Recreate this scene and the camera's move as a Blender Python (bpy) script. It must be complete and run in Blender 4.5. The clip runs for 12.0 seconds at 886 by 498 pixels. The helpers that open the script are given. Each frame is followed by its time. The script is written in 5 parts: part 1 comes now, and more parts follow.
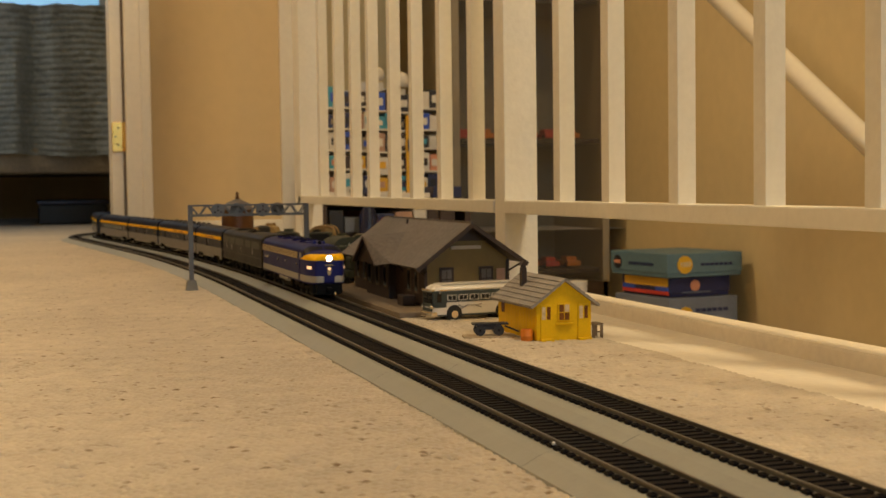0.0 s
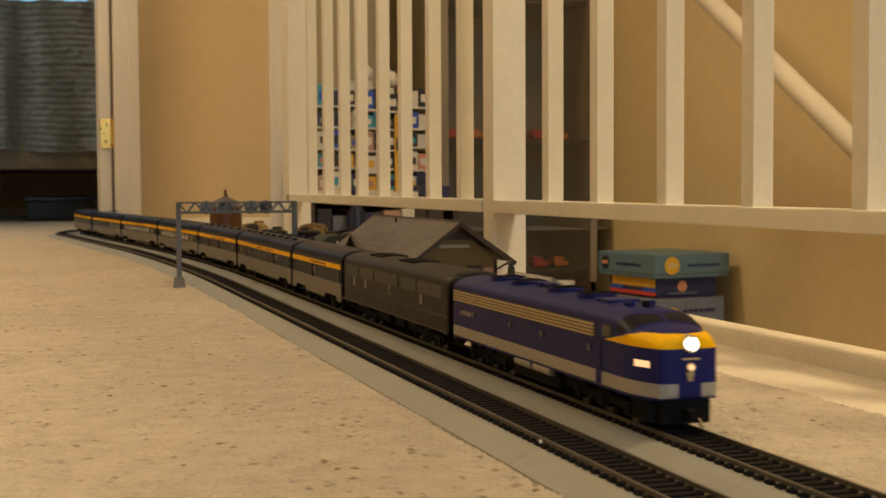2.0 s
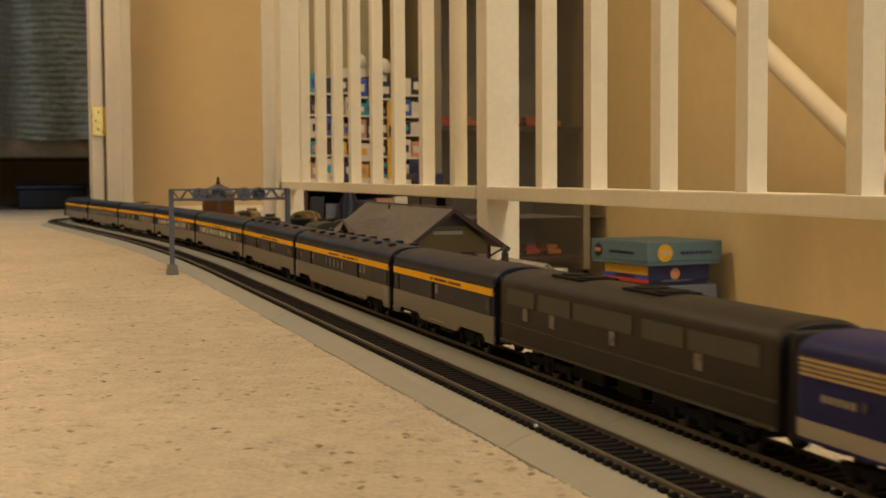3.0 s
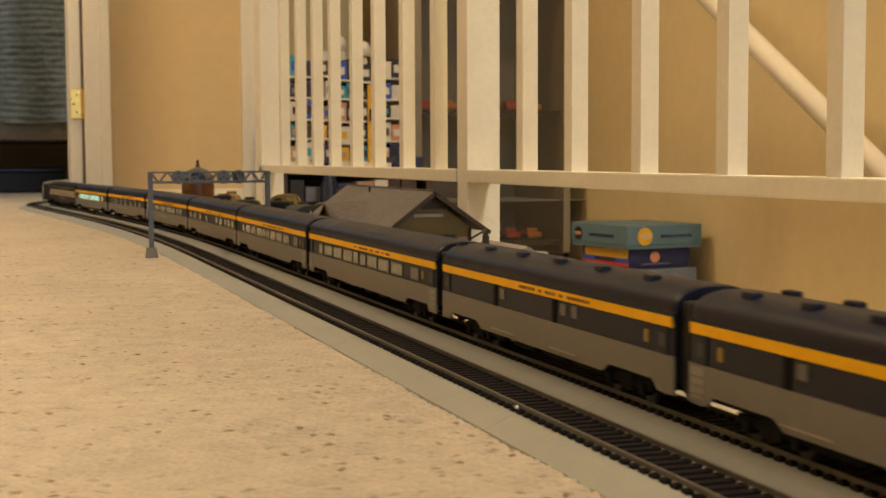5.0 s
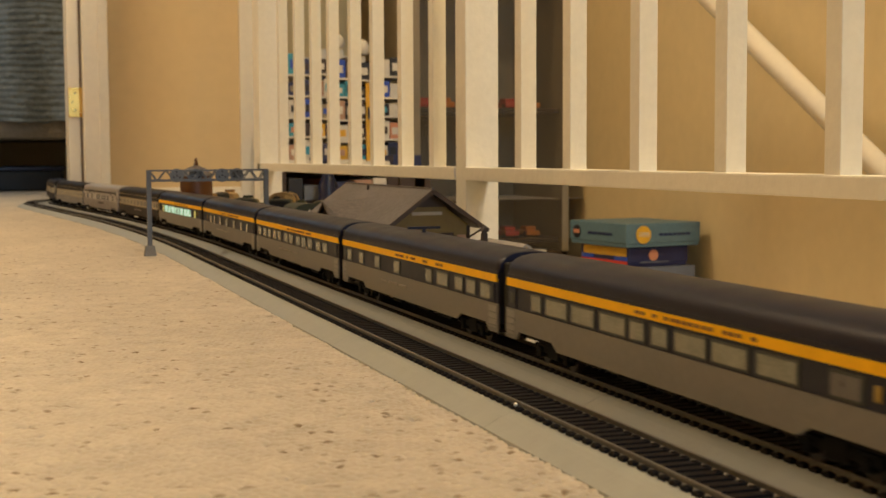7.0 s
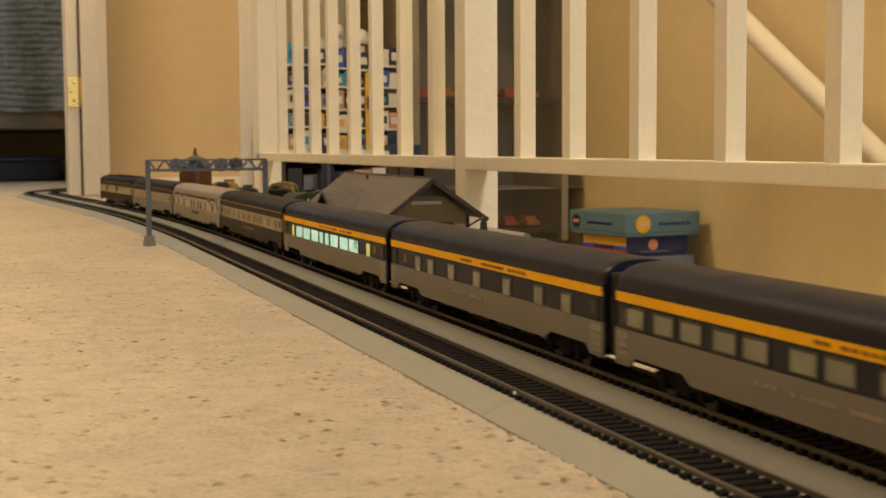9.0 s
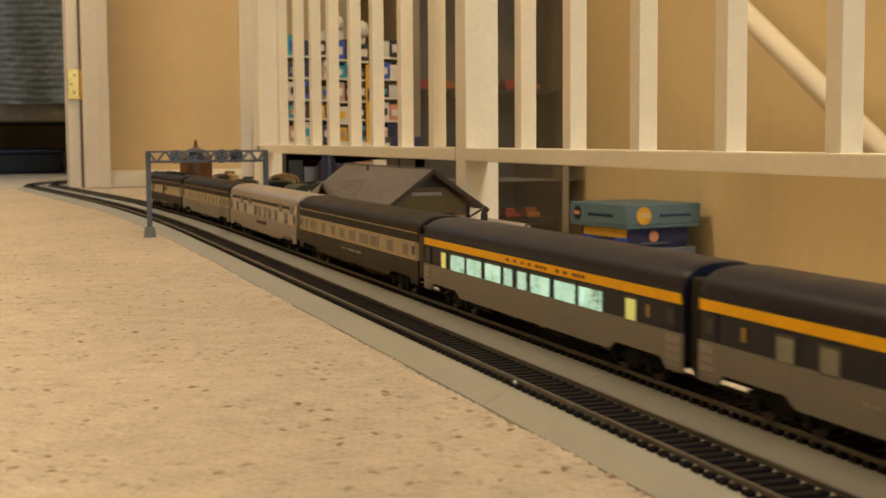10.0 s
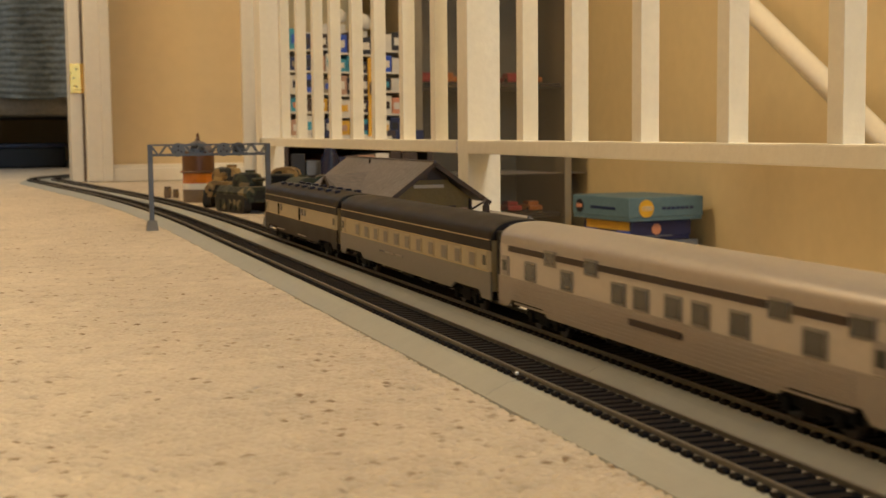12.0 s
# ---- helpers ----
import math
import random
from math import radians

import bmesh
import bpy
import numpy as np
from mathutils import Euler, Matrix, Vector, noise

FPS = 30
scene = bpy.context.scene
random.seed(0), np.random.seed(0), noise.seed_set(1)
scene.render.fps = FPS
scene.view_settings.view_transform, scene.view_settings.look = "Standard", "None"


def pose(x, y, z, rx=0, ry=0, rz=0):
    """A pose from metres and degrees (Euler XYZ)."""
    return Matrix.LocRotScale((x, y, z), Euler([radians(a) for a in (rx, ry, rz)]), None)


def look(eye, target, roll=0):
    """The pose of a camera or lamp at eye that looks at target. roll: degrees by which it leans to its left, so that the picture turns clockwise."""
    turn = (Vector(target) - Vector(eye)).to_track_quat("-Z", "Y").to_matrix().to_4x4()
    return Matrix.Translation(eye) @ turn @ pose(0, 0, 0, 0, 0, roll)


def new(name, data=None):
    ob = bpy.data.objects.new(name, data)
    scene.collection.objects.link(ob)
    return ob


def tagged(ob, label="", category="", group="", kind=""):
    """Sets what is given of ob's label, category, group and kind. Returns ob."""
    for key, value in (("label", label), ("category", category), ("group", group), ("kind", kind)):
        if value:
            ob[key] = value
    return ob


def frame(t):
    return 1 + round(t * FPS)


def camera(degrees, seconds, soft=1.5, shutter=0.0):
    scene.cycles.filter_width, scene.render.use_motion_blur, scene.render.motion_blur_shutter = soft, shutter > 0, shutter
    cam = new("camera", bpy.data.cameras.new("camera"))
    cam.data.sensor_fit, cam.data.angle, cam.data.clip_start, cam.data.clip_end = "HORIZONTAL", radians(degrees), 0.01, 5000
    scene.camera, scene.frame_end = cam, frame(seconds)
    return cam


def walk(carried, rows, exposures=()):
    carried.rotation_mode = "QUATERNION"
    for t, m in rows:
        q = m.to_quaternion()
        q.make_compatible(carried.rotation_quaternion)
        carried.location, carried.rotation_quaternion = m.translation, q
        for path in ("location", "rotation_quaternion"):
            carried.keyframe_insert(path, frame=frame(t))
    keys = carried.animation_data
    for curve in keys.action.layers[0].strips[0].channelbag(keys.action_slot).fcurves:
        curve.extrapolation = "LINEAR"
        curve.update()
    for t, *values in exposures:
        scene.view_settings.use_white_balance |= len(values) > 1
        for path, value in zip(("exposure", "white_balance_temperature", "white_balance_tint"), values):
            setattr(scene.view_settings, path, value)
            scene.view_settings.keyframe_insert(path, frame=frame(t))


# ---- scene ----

cam = camera(36.7, 12.0, soft=1.5, shutter=0.3)
walk(cam, [
    (0.0, look((0.0000, -0.0000, 0.1048), (0.2936, 0.9547, 0.0566), -0.75)),
    (0.5, look((-0.0001, -0.0002, 0.1056), (0.2954, 0.9540, 0.0584), -0.64)),
    (1.0, look((-0.0006, -0.0011, 0.1056), (0.2977, 0.9522, 0.0596), -0.43)),
    (1.5, look((-0.0008, -0.0013, 0.1054), (0.2997, 0.9514, 0.0591), -0.34)),
    (2.0, look((-0.0009, -0.0013, 0.1043), (0.3015, 0.9506, 0.0557), -0.30)),
    (2.5, look((-0.0012, -0.0009, 0.1034), (0.3026, 0.9504, 0.0509), -0.34)),
    (3.0, look((-0.0015, -0.0001, 0.1026), (0.3061, 0.9497, 0.0454), -0.33)),
    (5.0, look((-0.0014, 0.0013, 0.1016), (0.3200, 0.9457, 0.0323), -0.27)),
    (5.5, look((-0.0017, 0.0015, 0.1021), (0.3203, 0.9457, 0.0330), -0.28)),
    (6.0, look((-0.0014, 0.0017, 0.1020), (0.3211, 0.9458, 0.0336), -0.29)),
    (6.5, look((-0.0012, 0.0017, 0.1018), (0.3215, 0.9457, 0.0331), -0.25)),
    (7.0, look((-0.0013, 0.0016, 0.1012), (0.3211, 0.9456, 0.0307), -0.30)),
    (9.0, look((-0.0009, 0.0020, 0.1005), (0.3215, 0.9454, 0.0226), -0.37)),
    (9.5, look((-0.0008, 0.0022, 0.0999), (0.3213, 0.9455, 0.0197), -0.37)),
    (10.0, look((-0.0005, 0.0025, 0.0992), (0.3211, 0.9456, 0.0158), -0.41)),
    (10.5, look((-0.0004, 0.0024, 0.0993), (0.3210, 0.9455, 0.0139), -0.39)),
    (11.0, look((-0.0001, 0.0024, 0.0991), (0.3209, 0.9455, 0.0131), -0.47)),
    (11.5, look((0.0000, 0.0024, 0.0990), (0.3206, 0.9456, 0.0115), -0.49)),
    (12.0, look((0.0001, 0.0025, 0.0982), (0.3196, 0.9460, 0.0101), -0.54)),
], exposures=[(0.0, 0.03, 6550, 10), (2.5, 0.06, 6500, 10), (3.5, 0.22, 6380, 10), (5.0, 0.38, 6250, 10), (9.0, 0.38, 6180, 10), (12.0, 0.38, 6060, 10)])
cam.data.dof.use_dof = True
cam.data.dof.focus_distance = 0.74
cam.data.dof.aperture_fstop = 34.0

# ---- light: a warm hall lamp overhead, cool daylight from a window behind the camera ----
world = bpy.data.worlds.new("world")
scene.world = world
world.use_nodes = True
world.node_tree.nodes["Background"].inputs[0].default_value = (0.05, 0.06, 0.08, 1)
world.node_tree.nodes["Background"].inputs[1].default_value = 0.3


def area_lamp(name, m, sx, sy, watts, colour):
    data = bpy.data.lights.new(name, "AREA")
    data.shape, data.size, data.size_y = "RECTANGLE", sx, sy
    data.energy, data.color = watts, colour
    ob = new(name, data)
    ob.matrix_world = m
    return ob


area_lamp("hall_light", look((0.92, -0.10, 2.36), (0.92, -0.09, 0)), 0.34, 0.34, 41, (1.0, 0.755, 0.43))
area_lamp("far_hall_light", look((-0.95, 2.40, 2.36), (-0.95, 2.41, 0)), 0.30, 0.30, 29, (1.0, 0.74, 0.42))
area_lamp("window_light", look((0.5, -4.95, 1.35), (0.5, 1.0, 0.3)), 1.3, 1.2, 74, (0.55, 0.79, 1.0))
# added fill lamp for the bed; no window stands at this spot
area_lamp("bedroom_fill_light", look((-1.2, 3.4, 1.6), (0.3, 4.1, 0.4)), 1.0, 1.0, 6, (0.86, 0.94, 1.0))


# ---- materials ----
def material(name, colour, rough=0.6, metal=0.0, var=0.12, scale=30.0, bump=0.0, bump_scale=120.0, spec=0.5, emit=0.0, coat=0.0):
    """A surface with colour variation at two scales and a fine relief."""
    m = bpy.data.materials.new(name)
    m.use_nodes = True
    nt = m.node_tree
    b = nt.nodes["Principled BSDF"]
    b.inputs["Roughness"].default_value = rough
    b.inputs["Metallic"].default_value = metal
    b.inputs["Specular IOR Level"].default_value = spec
    b.inputs["Coat Weight"].default_value = coat
    co = nt.nodes.new("ShaderNodeTexCoord")
    n1 = nt.nodes.new("ShaderNodeTexNoise")
    n1.inputs["Scale"].default_value, n1.inputs["Detail"].default_value = scale, 6.0
    n2 = nt.nodes.new("ShaderNodeTexNoise")
    n2.inputs["Scale"].default_value, n2.inputs["Detail"].default_value = scale * 11, 3.0
    info = nt.nodes.new("ShaderNodeObjectInfo")
    add = nt.nodes.new("ShaderNodeMath")
    add.operation = "ADD"
    ramp = nt.nodes.new("ShaderNodeMapRange")
    ramp.inputs["From Min"].default_value, ramp.inputs["From Max"].default_value = 0.7, 1.3
    ramp.inputs["To Min"].default_value, ramp.inputs["To Max"].default_value = 1 - var, 1 + var
    mix = nt.nodes.new("ShaderNodeVectorMath")
    mix.operation = "SCALE"
    mix.inputs[0].default_value = colour
    for n in (n1, n2):
        nt.links.new(co.outputs["Object"], n.inputs["Vector"])
    nt.links.new(n1.outputs["Fac"], add.inputs[0])
    nt.links.new(n2.outputs["Fac"], add.inputs[1])
    nt.links.new(add.outputs[0], ramp.inputs["Value"])
    nt.links.new(ramp.outputs[0], mix.inputs["Scale"])
    nt.links.new(mix.outputs[0], b.inputs["Base Color"])
    rr = nt.nodes.new("ShaderNodeMapRange")
    rr.inputs["To Min"].default_value, rr.inputs["To Max"].default_value = max(rough - 0.1, 0.02), min(rough + 0.1, 1)
    nt.links.new(n1.outputs["Fac"], rr.inputs["Value"])
    nt.links.new(rr.outputs[0], b.inputs["Roughness"])
    if bump:
        bn = nt.nodes.new("ShaderNodeTexNoise")
        bn.inputs["Scale"].default_value, bn.inputs["Detail"].default_value = bump_scale, 4.0
        bp = nt.nodes.new("ShaderNodeBump")
        bp.inputs["Strength"].default_value, bp.inputs["Distance"].default_value = bump, 0.6 / bump_scale
        nt.links.new(co.outputs["Object"], bn.inputs["Vector"])
        nt.links.new(bn.outputs["Fac"], bp.inputs["Height"])
        nt.links.new(bp.outputs[0], b.inputs["Normal"])
    if emit:
        b.inputs["Emission Color"].default_value = (*colour, 1)
        b.inputs["Emission Strength"].default_value = emit
        nt.links.new(mix.outputs[0], b.inputs["Emission Color"])
    return m


def carpet_material():
    m = material("carpet_cream", (0.505, 0.436, 0.340), 0.95, 0, 0.16, 5.0, spec=0.1)
    nt = m.node_tree
    b = nt.nodes["Principled BSDF"]
    co = nt.nodes["Texture Coordinate"]
    vo = nt.nodes.new("ShaderNodeTexVoronoi")
    vo.inputs["Scale"].default_value = 230.0
    no = nt.nodes.new("ShaderNodeTexNoise")
    no.inputs["Scale"].default_value, no.inputs["Detail"].default_value = 300.0, 2.0
    ad = nt.nodes.new("ShaderNodeMath")
    ad.operation = "SUBTRACT"
    bp = nt.nodes.new("ShaderNodeBump")
    bp.inputs["Strength"].default_value, bp.inputs["Distance"].default_value = 0.55, 0.002
    nt.links.new(co.outputs["Object"], vo.inputs["Vector"])
    nt.links.new(co.outputs["Object"], no.inputs["Vector"])
    nt.links.new(no.outputs["Fac"], ad.inputs[0])
    nt.links.new(vo.outputs["Distance"], ad.inputs[1])
    nt.links.new(ad.outputs[0], bp.inputs["Height"])
    nt.links.new(bp.outputs[0], b.inputs["Normal"])
    # brown flecks a loop wide, in loose clusters: pit shade put into the colour
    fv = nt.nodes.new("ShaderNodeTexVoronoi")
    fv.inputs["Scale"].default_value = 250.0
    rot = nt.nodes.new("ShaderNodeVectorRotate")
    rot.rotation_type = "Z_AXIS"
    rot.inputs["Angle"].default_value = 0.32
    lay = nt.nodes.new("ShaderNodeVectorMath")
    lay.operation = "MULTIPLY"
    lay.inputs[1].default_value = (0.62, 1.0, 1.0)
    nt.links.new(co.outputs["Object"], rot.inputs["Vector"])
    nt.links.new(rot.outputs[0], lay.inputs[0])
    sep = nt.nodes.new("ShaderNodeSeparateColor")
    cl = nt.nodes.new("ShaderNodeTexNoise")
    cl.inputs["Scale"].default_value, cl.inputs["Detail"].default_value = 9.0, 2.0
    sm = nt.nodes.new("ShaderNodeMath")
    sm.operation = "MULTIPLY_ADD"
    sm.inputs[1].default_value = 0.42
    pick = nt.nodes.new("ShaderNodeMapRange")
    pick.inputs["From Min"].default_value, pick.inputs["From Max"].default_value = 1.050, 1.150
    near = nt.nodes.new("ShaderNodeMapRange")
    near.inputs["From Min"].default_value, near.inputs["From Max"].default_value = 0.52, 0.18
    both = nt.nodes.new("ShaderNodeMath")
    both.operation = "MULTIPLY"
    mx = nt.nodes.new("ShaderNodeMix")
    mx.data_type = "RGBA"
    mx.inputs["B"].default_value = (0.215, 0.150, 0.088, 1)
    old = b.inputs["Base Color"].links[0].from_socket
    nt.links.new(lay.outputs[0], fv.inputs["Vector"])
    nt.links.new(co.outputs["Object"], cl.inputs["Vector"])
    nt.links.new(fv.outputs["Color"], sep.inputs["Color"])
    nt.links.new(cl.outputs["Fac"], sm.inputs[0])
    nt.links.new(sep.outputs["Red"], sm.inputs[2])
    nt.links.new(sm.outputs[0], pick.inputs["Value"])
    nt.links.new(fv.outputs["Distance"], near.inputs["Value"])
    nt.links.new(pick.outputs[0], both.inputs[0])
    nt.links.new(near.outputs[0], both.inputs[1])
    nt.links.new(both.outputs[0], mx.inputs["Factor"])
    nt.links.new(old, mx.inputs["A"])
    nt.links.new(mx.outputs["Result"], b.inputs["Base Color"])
    b.inputs["Sheen Weight"].default_value = 0.2
    return m


def camo_material(name, cols, scale=55.0):
    m = bpy.data.materials.new(name)
    m.use_nodes = True
    nt = m.node_tree
    b = nt.nodes["Principled BSDF"]
    b.inputs["Roughness"].default_value = 0.7
    co = nt.nodes.new("ShaderNodeTexCoord")
    n = nt.nodes.new("ShaderNodeTexNoise")
    n.inputs["Scale"].default_value, n.inputs["Detail"].default_value = scale, 2.0
    r = nt.nodes.new("ShaderNodeValToRGB")
    r.color_ramp.interpolation = "CONSTANT"
    e = r.color_ramp.elements
    e[0].color, e[1].color = (*cols[0], 1), (*cols[1], 1)
    e[1].position = 0.47
    x = e.new(0.56)
    x.color = (*cols[2], 1)
    nt.links.new(co.outputs["Object"], n.inputs["Vector"])
    nt.links.new(n.outputs["Fac"], r.inputs["Fac"])
    nt.links.new(r.outputs["Color"], b.inputs["Base Color"])
    return m


def hazy_glass():
    """A glass pane: half clear, half a dull brown film painted for its reflections."""
    m = bpy.data.materials.new("hazed_glass")
    m.use_nodes = True
    nt = m.node_tree
    b = nt.nodes["Principled BSDF"]
    b.inputs["Base Color"].default_value = (0.17, 0.135, 0.085, 1)
    b.inputs["Roughness"].default_value = 0.35
    tr = nt.nodes.new("ShaderNodeBsdfTransparent")
    no = nt.nodes.new("ShaderNodeTexNoise")
    no.inputs["Scale"].default_value = 7.0
    mr = nt.nodes.new("ShaderNodeMapRange")
    mr.inputs["To Min"].default_value, mr.inputs["To Max"].default_value = 0.13, 0.24
    mx = nt.nodes.new("ShaderNodeMixShader")
    nt.links.new(no.outputs["Fac"], mr.inputs["Value"])
    nt.links.new(mr.outputs[0], mx.inputs["Fac"])
    nt.links.new(tr.outputs[0], mx.inputs[1])
    nt.links.new(b.outputs[0], mx.inputs[2])
    nt.links.new(mx.outputs[0], nt.nodes["Material Output"].inputs["Surface"])
    return m


HAZE = hazy_glass()
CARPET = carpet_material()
WALL = material("wall_paint_beige", (0.62, 0.475, 0.268), 0.75, 0, 0.04, 3.0, 0.15, 260)
WALL_PALE = material("wall_paint_cream", (0.69, 0.555, 0.305), 0.75, 0, 0.04, 3.0, 0.15, 260)
CEIL = material("ceiling_white", (0.75, 0.72, 0.66), 0.9, 0, 0.03, 3.0)
TRIM = material("trim_white_paint", (0.74, 0.68, 0.56), 0.4, 0, 0.04, 8.0, 0.1, 90)
RAILW = material("rail_white_enamel", (0.78, 0.75, 0.68), 0.38, 0, 0.04, 14.0, 0.12, 60)
BOARD = material("base_board_white", (0.74, 0.68, 0.58), 0.5, 0, 0.07, 16.0, 0.15, 80)
GREYBED = material("roadbed_grey_plastic", (0.315, 0.322, 0.298), 0.5, 0, 0.05, 9.0, 0.1, 400)
TIESHADE = material("tie_shade_dark", (0.016, 0.014, 0.012), 0.85, 0, 0.25, 200.0, 0.4, 900, spec=0.08)
TIE = material("tie_black_plastic", (0.010, 0.008, 0.008), 0.7, 0, 0.2, 60.0, spec=0.12)
RAILM = material("rail_nickel_silver", (0.165, 0.155, 0.140), 0.42, 0.5, 0.2, 40.0)
BRASS = material("brass_hinge", (0.68, 0.44, 0.12), 0.3, 0.9, 0.1, 60.0)
DARK = material("dark_underframe", (0.005, 0.005, 0.006), 0.75, 0, 0.2, 80.0, spec=0.15)
STEEL = material("wheel_steel", (0.035, 0.032, 0.030), 0.45, 0.6, 0.15, 200.0)
NAVY = material("loco_blue_paint", (0.007, 0.010, 0.110), 0.5, 0, 0.12, 40.0, spec=0.22)
SILVERP = material("loco_grey_paint", (0.34, 0.32, 0.29), 0.4, 0.1, 0.08, 40.0)
GOLD = material("stripe_yellow_paint", (0.92, 0.50, 0.002), 0.5, 0, 0.08, 60.0, spec=0.12)
LOUVRE = material("grille_tan_metal", (0.46, 0.36, 0.20), 0.45, 0.3, 0.12, 80.0)
SCREEN = material("locomotive_screen_glass", (0.004, 0.005, 0.012), 0.45, 0, 0.05, 40.0, spec=0.15)
GLASSD = material("dark_window_glass", (0.02, 0.02, 0.022), 0.08, 0, 0.05, 40.0)
HEADL = material("headlight_glow", (1.0, 0.86, 0.60), 0.3, 0, 0, emit=14.0)
NUMB = material("number_board_glow", (1.0, 0.62, 0.30), 0.3, 0, 0, emit=0.9)
CARROOF = material("car_roof_blue_black", (0.009, 0.010, 0.026), 0.42, 0, 0.15, 40.0, spec=0.2)
CARBAND = material("car_window_band_dark_grey", (0.021, 0.023, 0.038), 0.45, 0, 0.12, 40.0, spec=0.2)
CARGREY = material("car_lower_grey", (0.195, 0.182, 0.168), 0.45, 0.0, 0.08, 40.0, spec=0.3)
WINDOW = material("car_window_pane", (0.215, 0.215, 0.165), 0.12, 0, 0.25, 90.0)
WINFRAME = material("car_window_frame", (0.03, 0.035, 0.032), 0.45, 0, 0.05, 60.0)
LITWIN = material("lit_window_glow", (0.50, 0.86, 0.70), 0.3, 0, 0.7, 75.0, emit=0.36)
LITWIN2 = material("lit_window_yellow_glow", (0.62, 0.62, 0.16), 0.3, 0, 0.1, 120.0, emit=0.35)
OLIVE = material("b_unit_olive_drab", (0.017, 0.015, 0.014), 0.5, 0, 0.2, 40.0, spec=0.25)
PATCH = material("b_unit_patch_grey", (0.062, 0.062, 0.052), 0.5, 0, 0.15, 40.0, spec=0.25)
CREAMBAND = material("car_cream_band", (0.38, 0.325, 0.22), 0.5, 0, 0.08, 40.0)
BROWNCAR = material("car_lower_brown", (0.030, 0.022, 0.017), 0.5, 0, 0.1, 40.0, spec=0.2)
OLDROOF = material("car_roof_brown_black", (0.015, 0.011, 0.010), 0.5, 0, 0.15, 40.0, spec=0.16)
CHROME = material("car_silver_sides", (0.50, 0.455, 0.41), 0.42, 0.25, 0.06, 40.0)
CHROMER = material("car_silver_roof", (0.36, 0.325, 0.295), 0.38, 0.3, 0.08, 40.0)
SLEEPWIN = material("sleeper_window_glass", (0.060, 0.054, 0.042), 0.2, 0, 0.2, 90.0)
CHROME2 = material("car_silver_corrugated", (0.31, 0.275, 0.25), 0.42, 0.3, 0.06, 40.0)
EMBLEM = material("emblem_dull_gold", (0.34, 0.22, 0.035), 0.5, 0, 0.2, 300.0)
ENDPANEL = material("car_end_pale_grey", (0.27, 0.255, 0.235), 0.45, 0, 0.12, 60.0, spec=0.3)
LETTER = material("lettering_dark", (0.20, 0.085, 0.012), 0.5, 0, 0.05, 40.0)
LETTERL = material("lettering_pale", (0.33, 0.29, 0.25), 0.5, 0, 0.05, 40.0)
GANTRY = material("gantry_grey_metal", (0.115, 0.115, 0.12), 0.5, 0.3, 0.1, 60.0)
GANTRYB = material("gantry_concrete_foot", (0.19, 0.18, 0.165), 0.8, 0, 0.12, 90.0)
YELLOWP = material("hut_yellow_plastic", (0.74, 0.46, 0.004), 0.55, 0, 0.08, 50.0, 0.1, 300, spec=0.2)
SHINGLE = material("roof_grey_shingle", (0.27, 0.25, 0.24), 0.8, 0, 0.18, 60.0, 0.3, 300)
BROWNW = material("depot_olive_wall", (0.17, 0.118, 0.036), 0.65, 0, 0.12, 60.0, 0.2, 260)
BROWNT = material("depot_dark_brown", (0.030, 0.016, 0.011), 0.6, 0, 0.15, 60.0)
DEPOTR = material("depot_roof_grey", (0.108, 0.096, 0.100), 0.6, 0, 0.32, 26.0, 0.3, 200)
PLAT = material("platform_grey_brown", (0.16, 0.12, 0.085), 0.8, 0, 0.15, 40.0, 0.2, 200)
SIGNW = material("sign_white", (0.42, 0.36, 0.28), 0.6, 0, 0.06, 90.0)
PINK = material("poster_faded_pink", (0.42, 0.25, 0.17), 0.6, 0, 0.15, 200.0)
CURTAIN = material("window_curtain_pane", (0.11, 0.10, 0.095), 0.3, 0, 0.15, 200.0)
BUSW = material("bus_white_enamel", (0.68, 0.64, 0.58), 0.3, 0, 0.05, 60.0, coat=0.3)
BUSG = material("bus_dark_teal_band", (0.035, 0.05, 0.052), 0.35, 0, 0.1, 60.0)
CHR = material("bright_chrome", (0.75, 0.70, 0.62), 0.15, 1.0, 0.05, 60.0)
RUBBER = material("black_rubber", (0.012, 0.012, 0.012), 0.7, 0, 0.1, 80.0)
ORANGE = material("orange_plastic", (0.70, 0.20, 0.012), 0.5, 0, 0.1, 80.0)
WOODG = material("weathered_wood", (0.17, 0.125, 0.085), 0.8, 0, 0.2, 80.0, 0.3, 300)
PALEW = material("pale_plank_wood", (0.40, 0.31, 0.20), 0.8, 0, 0.2, 80.0, 0.3, 300)
TANKB = material("tank_brown", (0.11, 0.042, 0.012), 0.35, 0, 0.2, 40.0)
AMBER = material("tank_amber_band", (0.55, 0.16, 0.010), 0.15, 0, 0.3, 60.0, coat=0.4)
CAMO = camo_material("camo_green", [(0.008, 0.010, 0.007), (0.035, 0.040, 0.024), (0.20, 0.155, 0.08)], 80.0)
CAMOT = camo_material("camo_tan", [(0.012, 0.012, 0.008), (0.24, 0.15, 0.055), (0.36, 0.25, 0.10)], 80.0)
ARMY = material("army_green", (0.022, 0.028, 0.018), 0.65, 0, 0.2, 60.0)
STARW = material("star_white", (0.7, 0.68, 0.62), 0.5, 0, 0.05, 60.0)
TEAL = material("box_teal_card", (0.10, 0.17, 0.20), 0.55, 0, 0.1, 14.0)
GREYBLUE = material("box_grey_blue_card", (0.15, 0.165, 0.20), 0.55, 0, 0.1, 14.0)
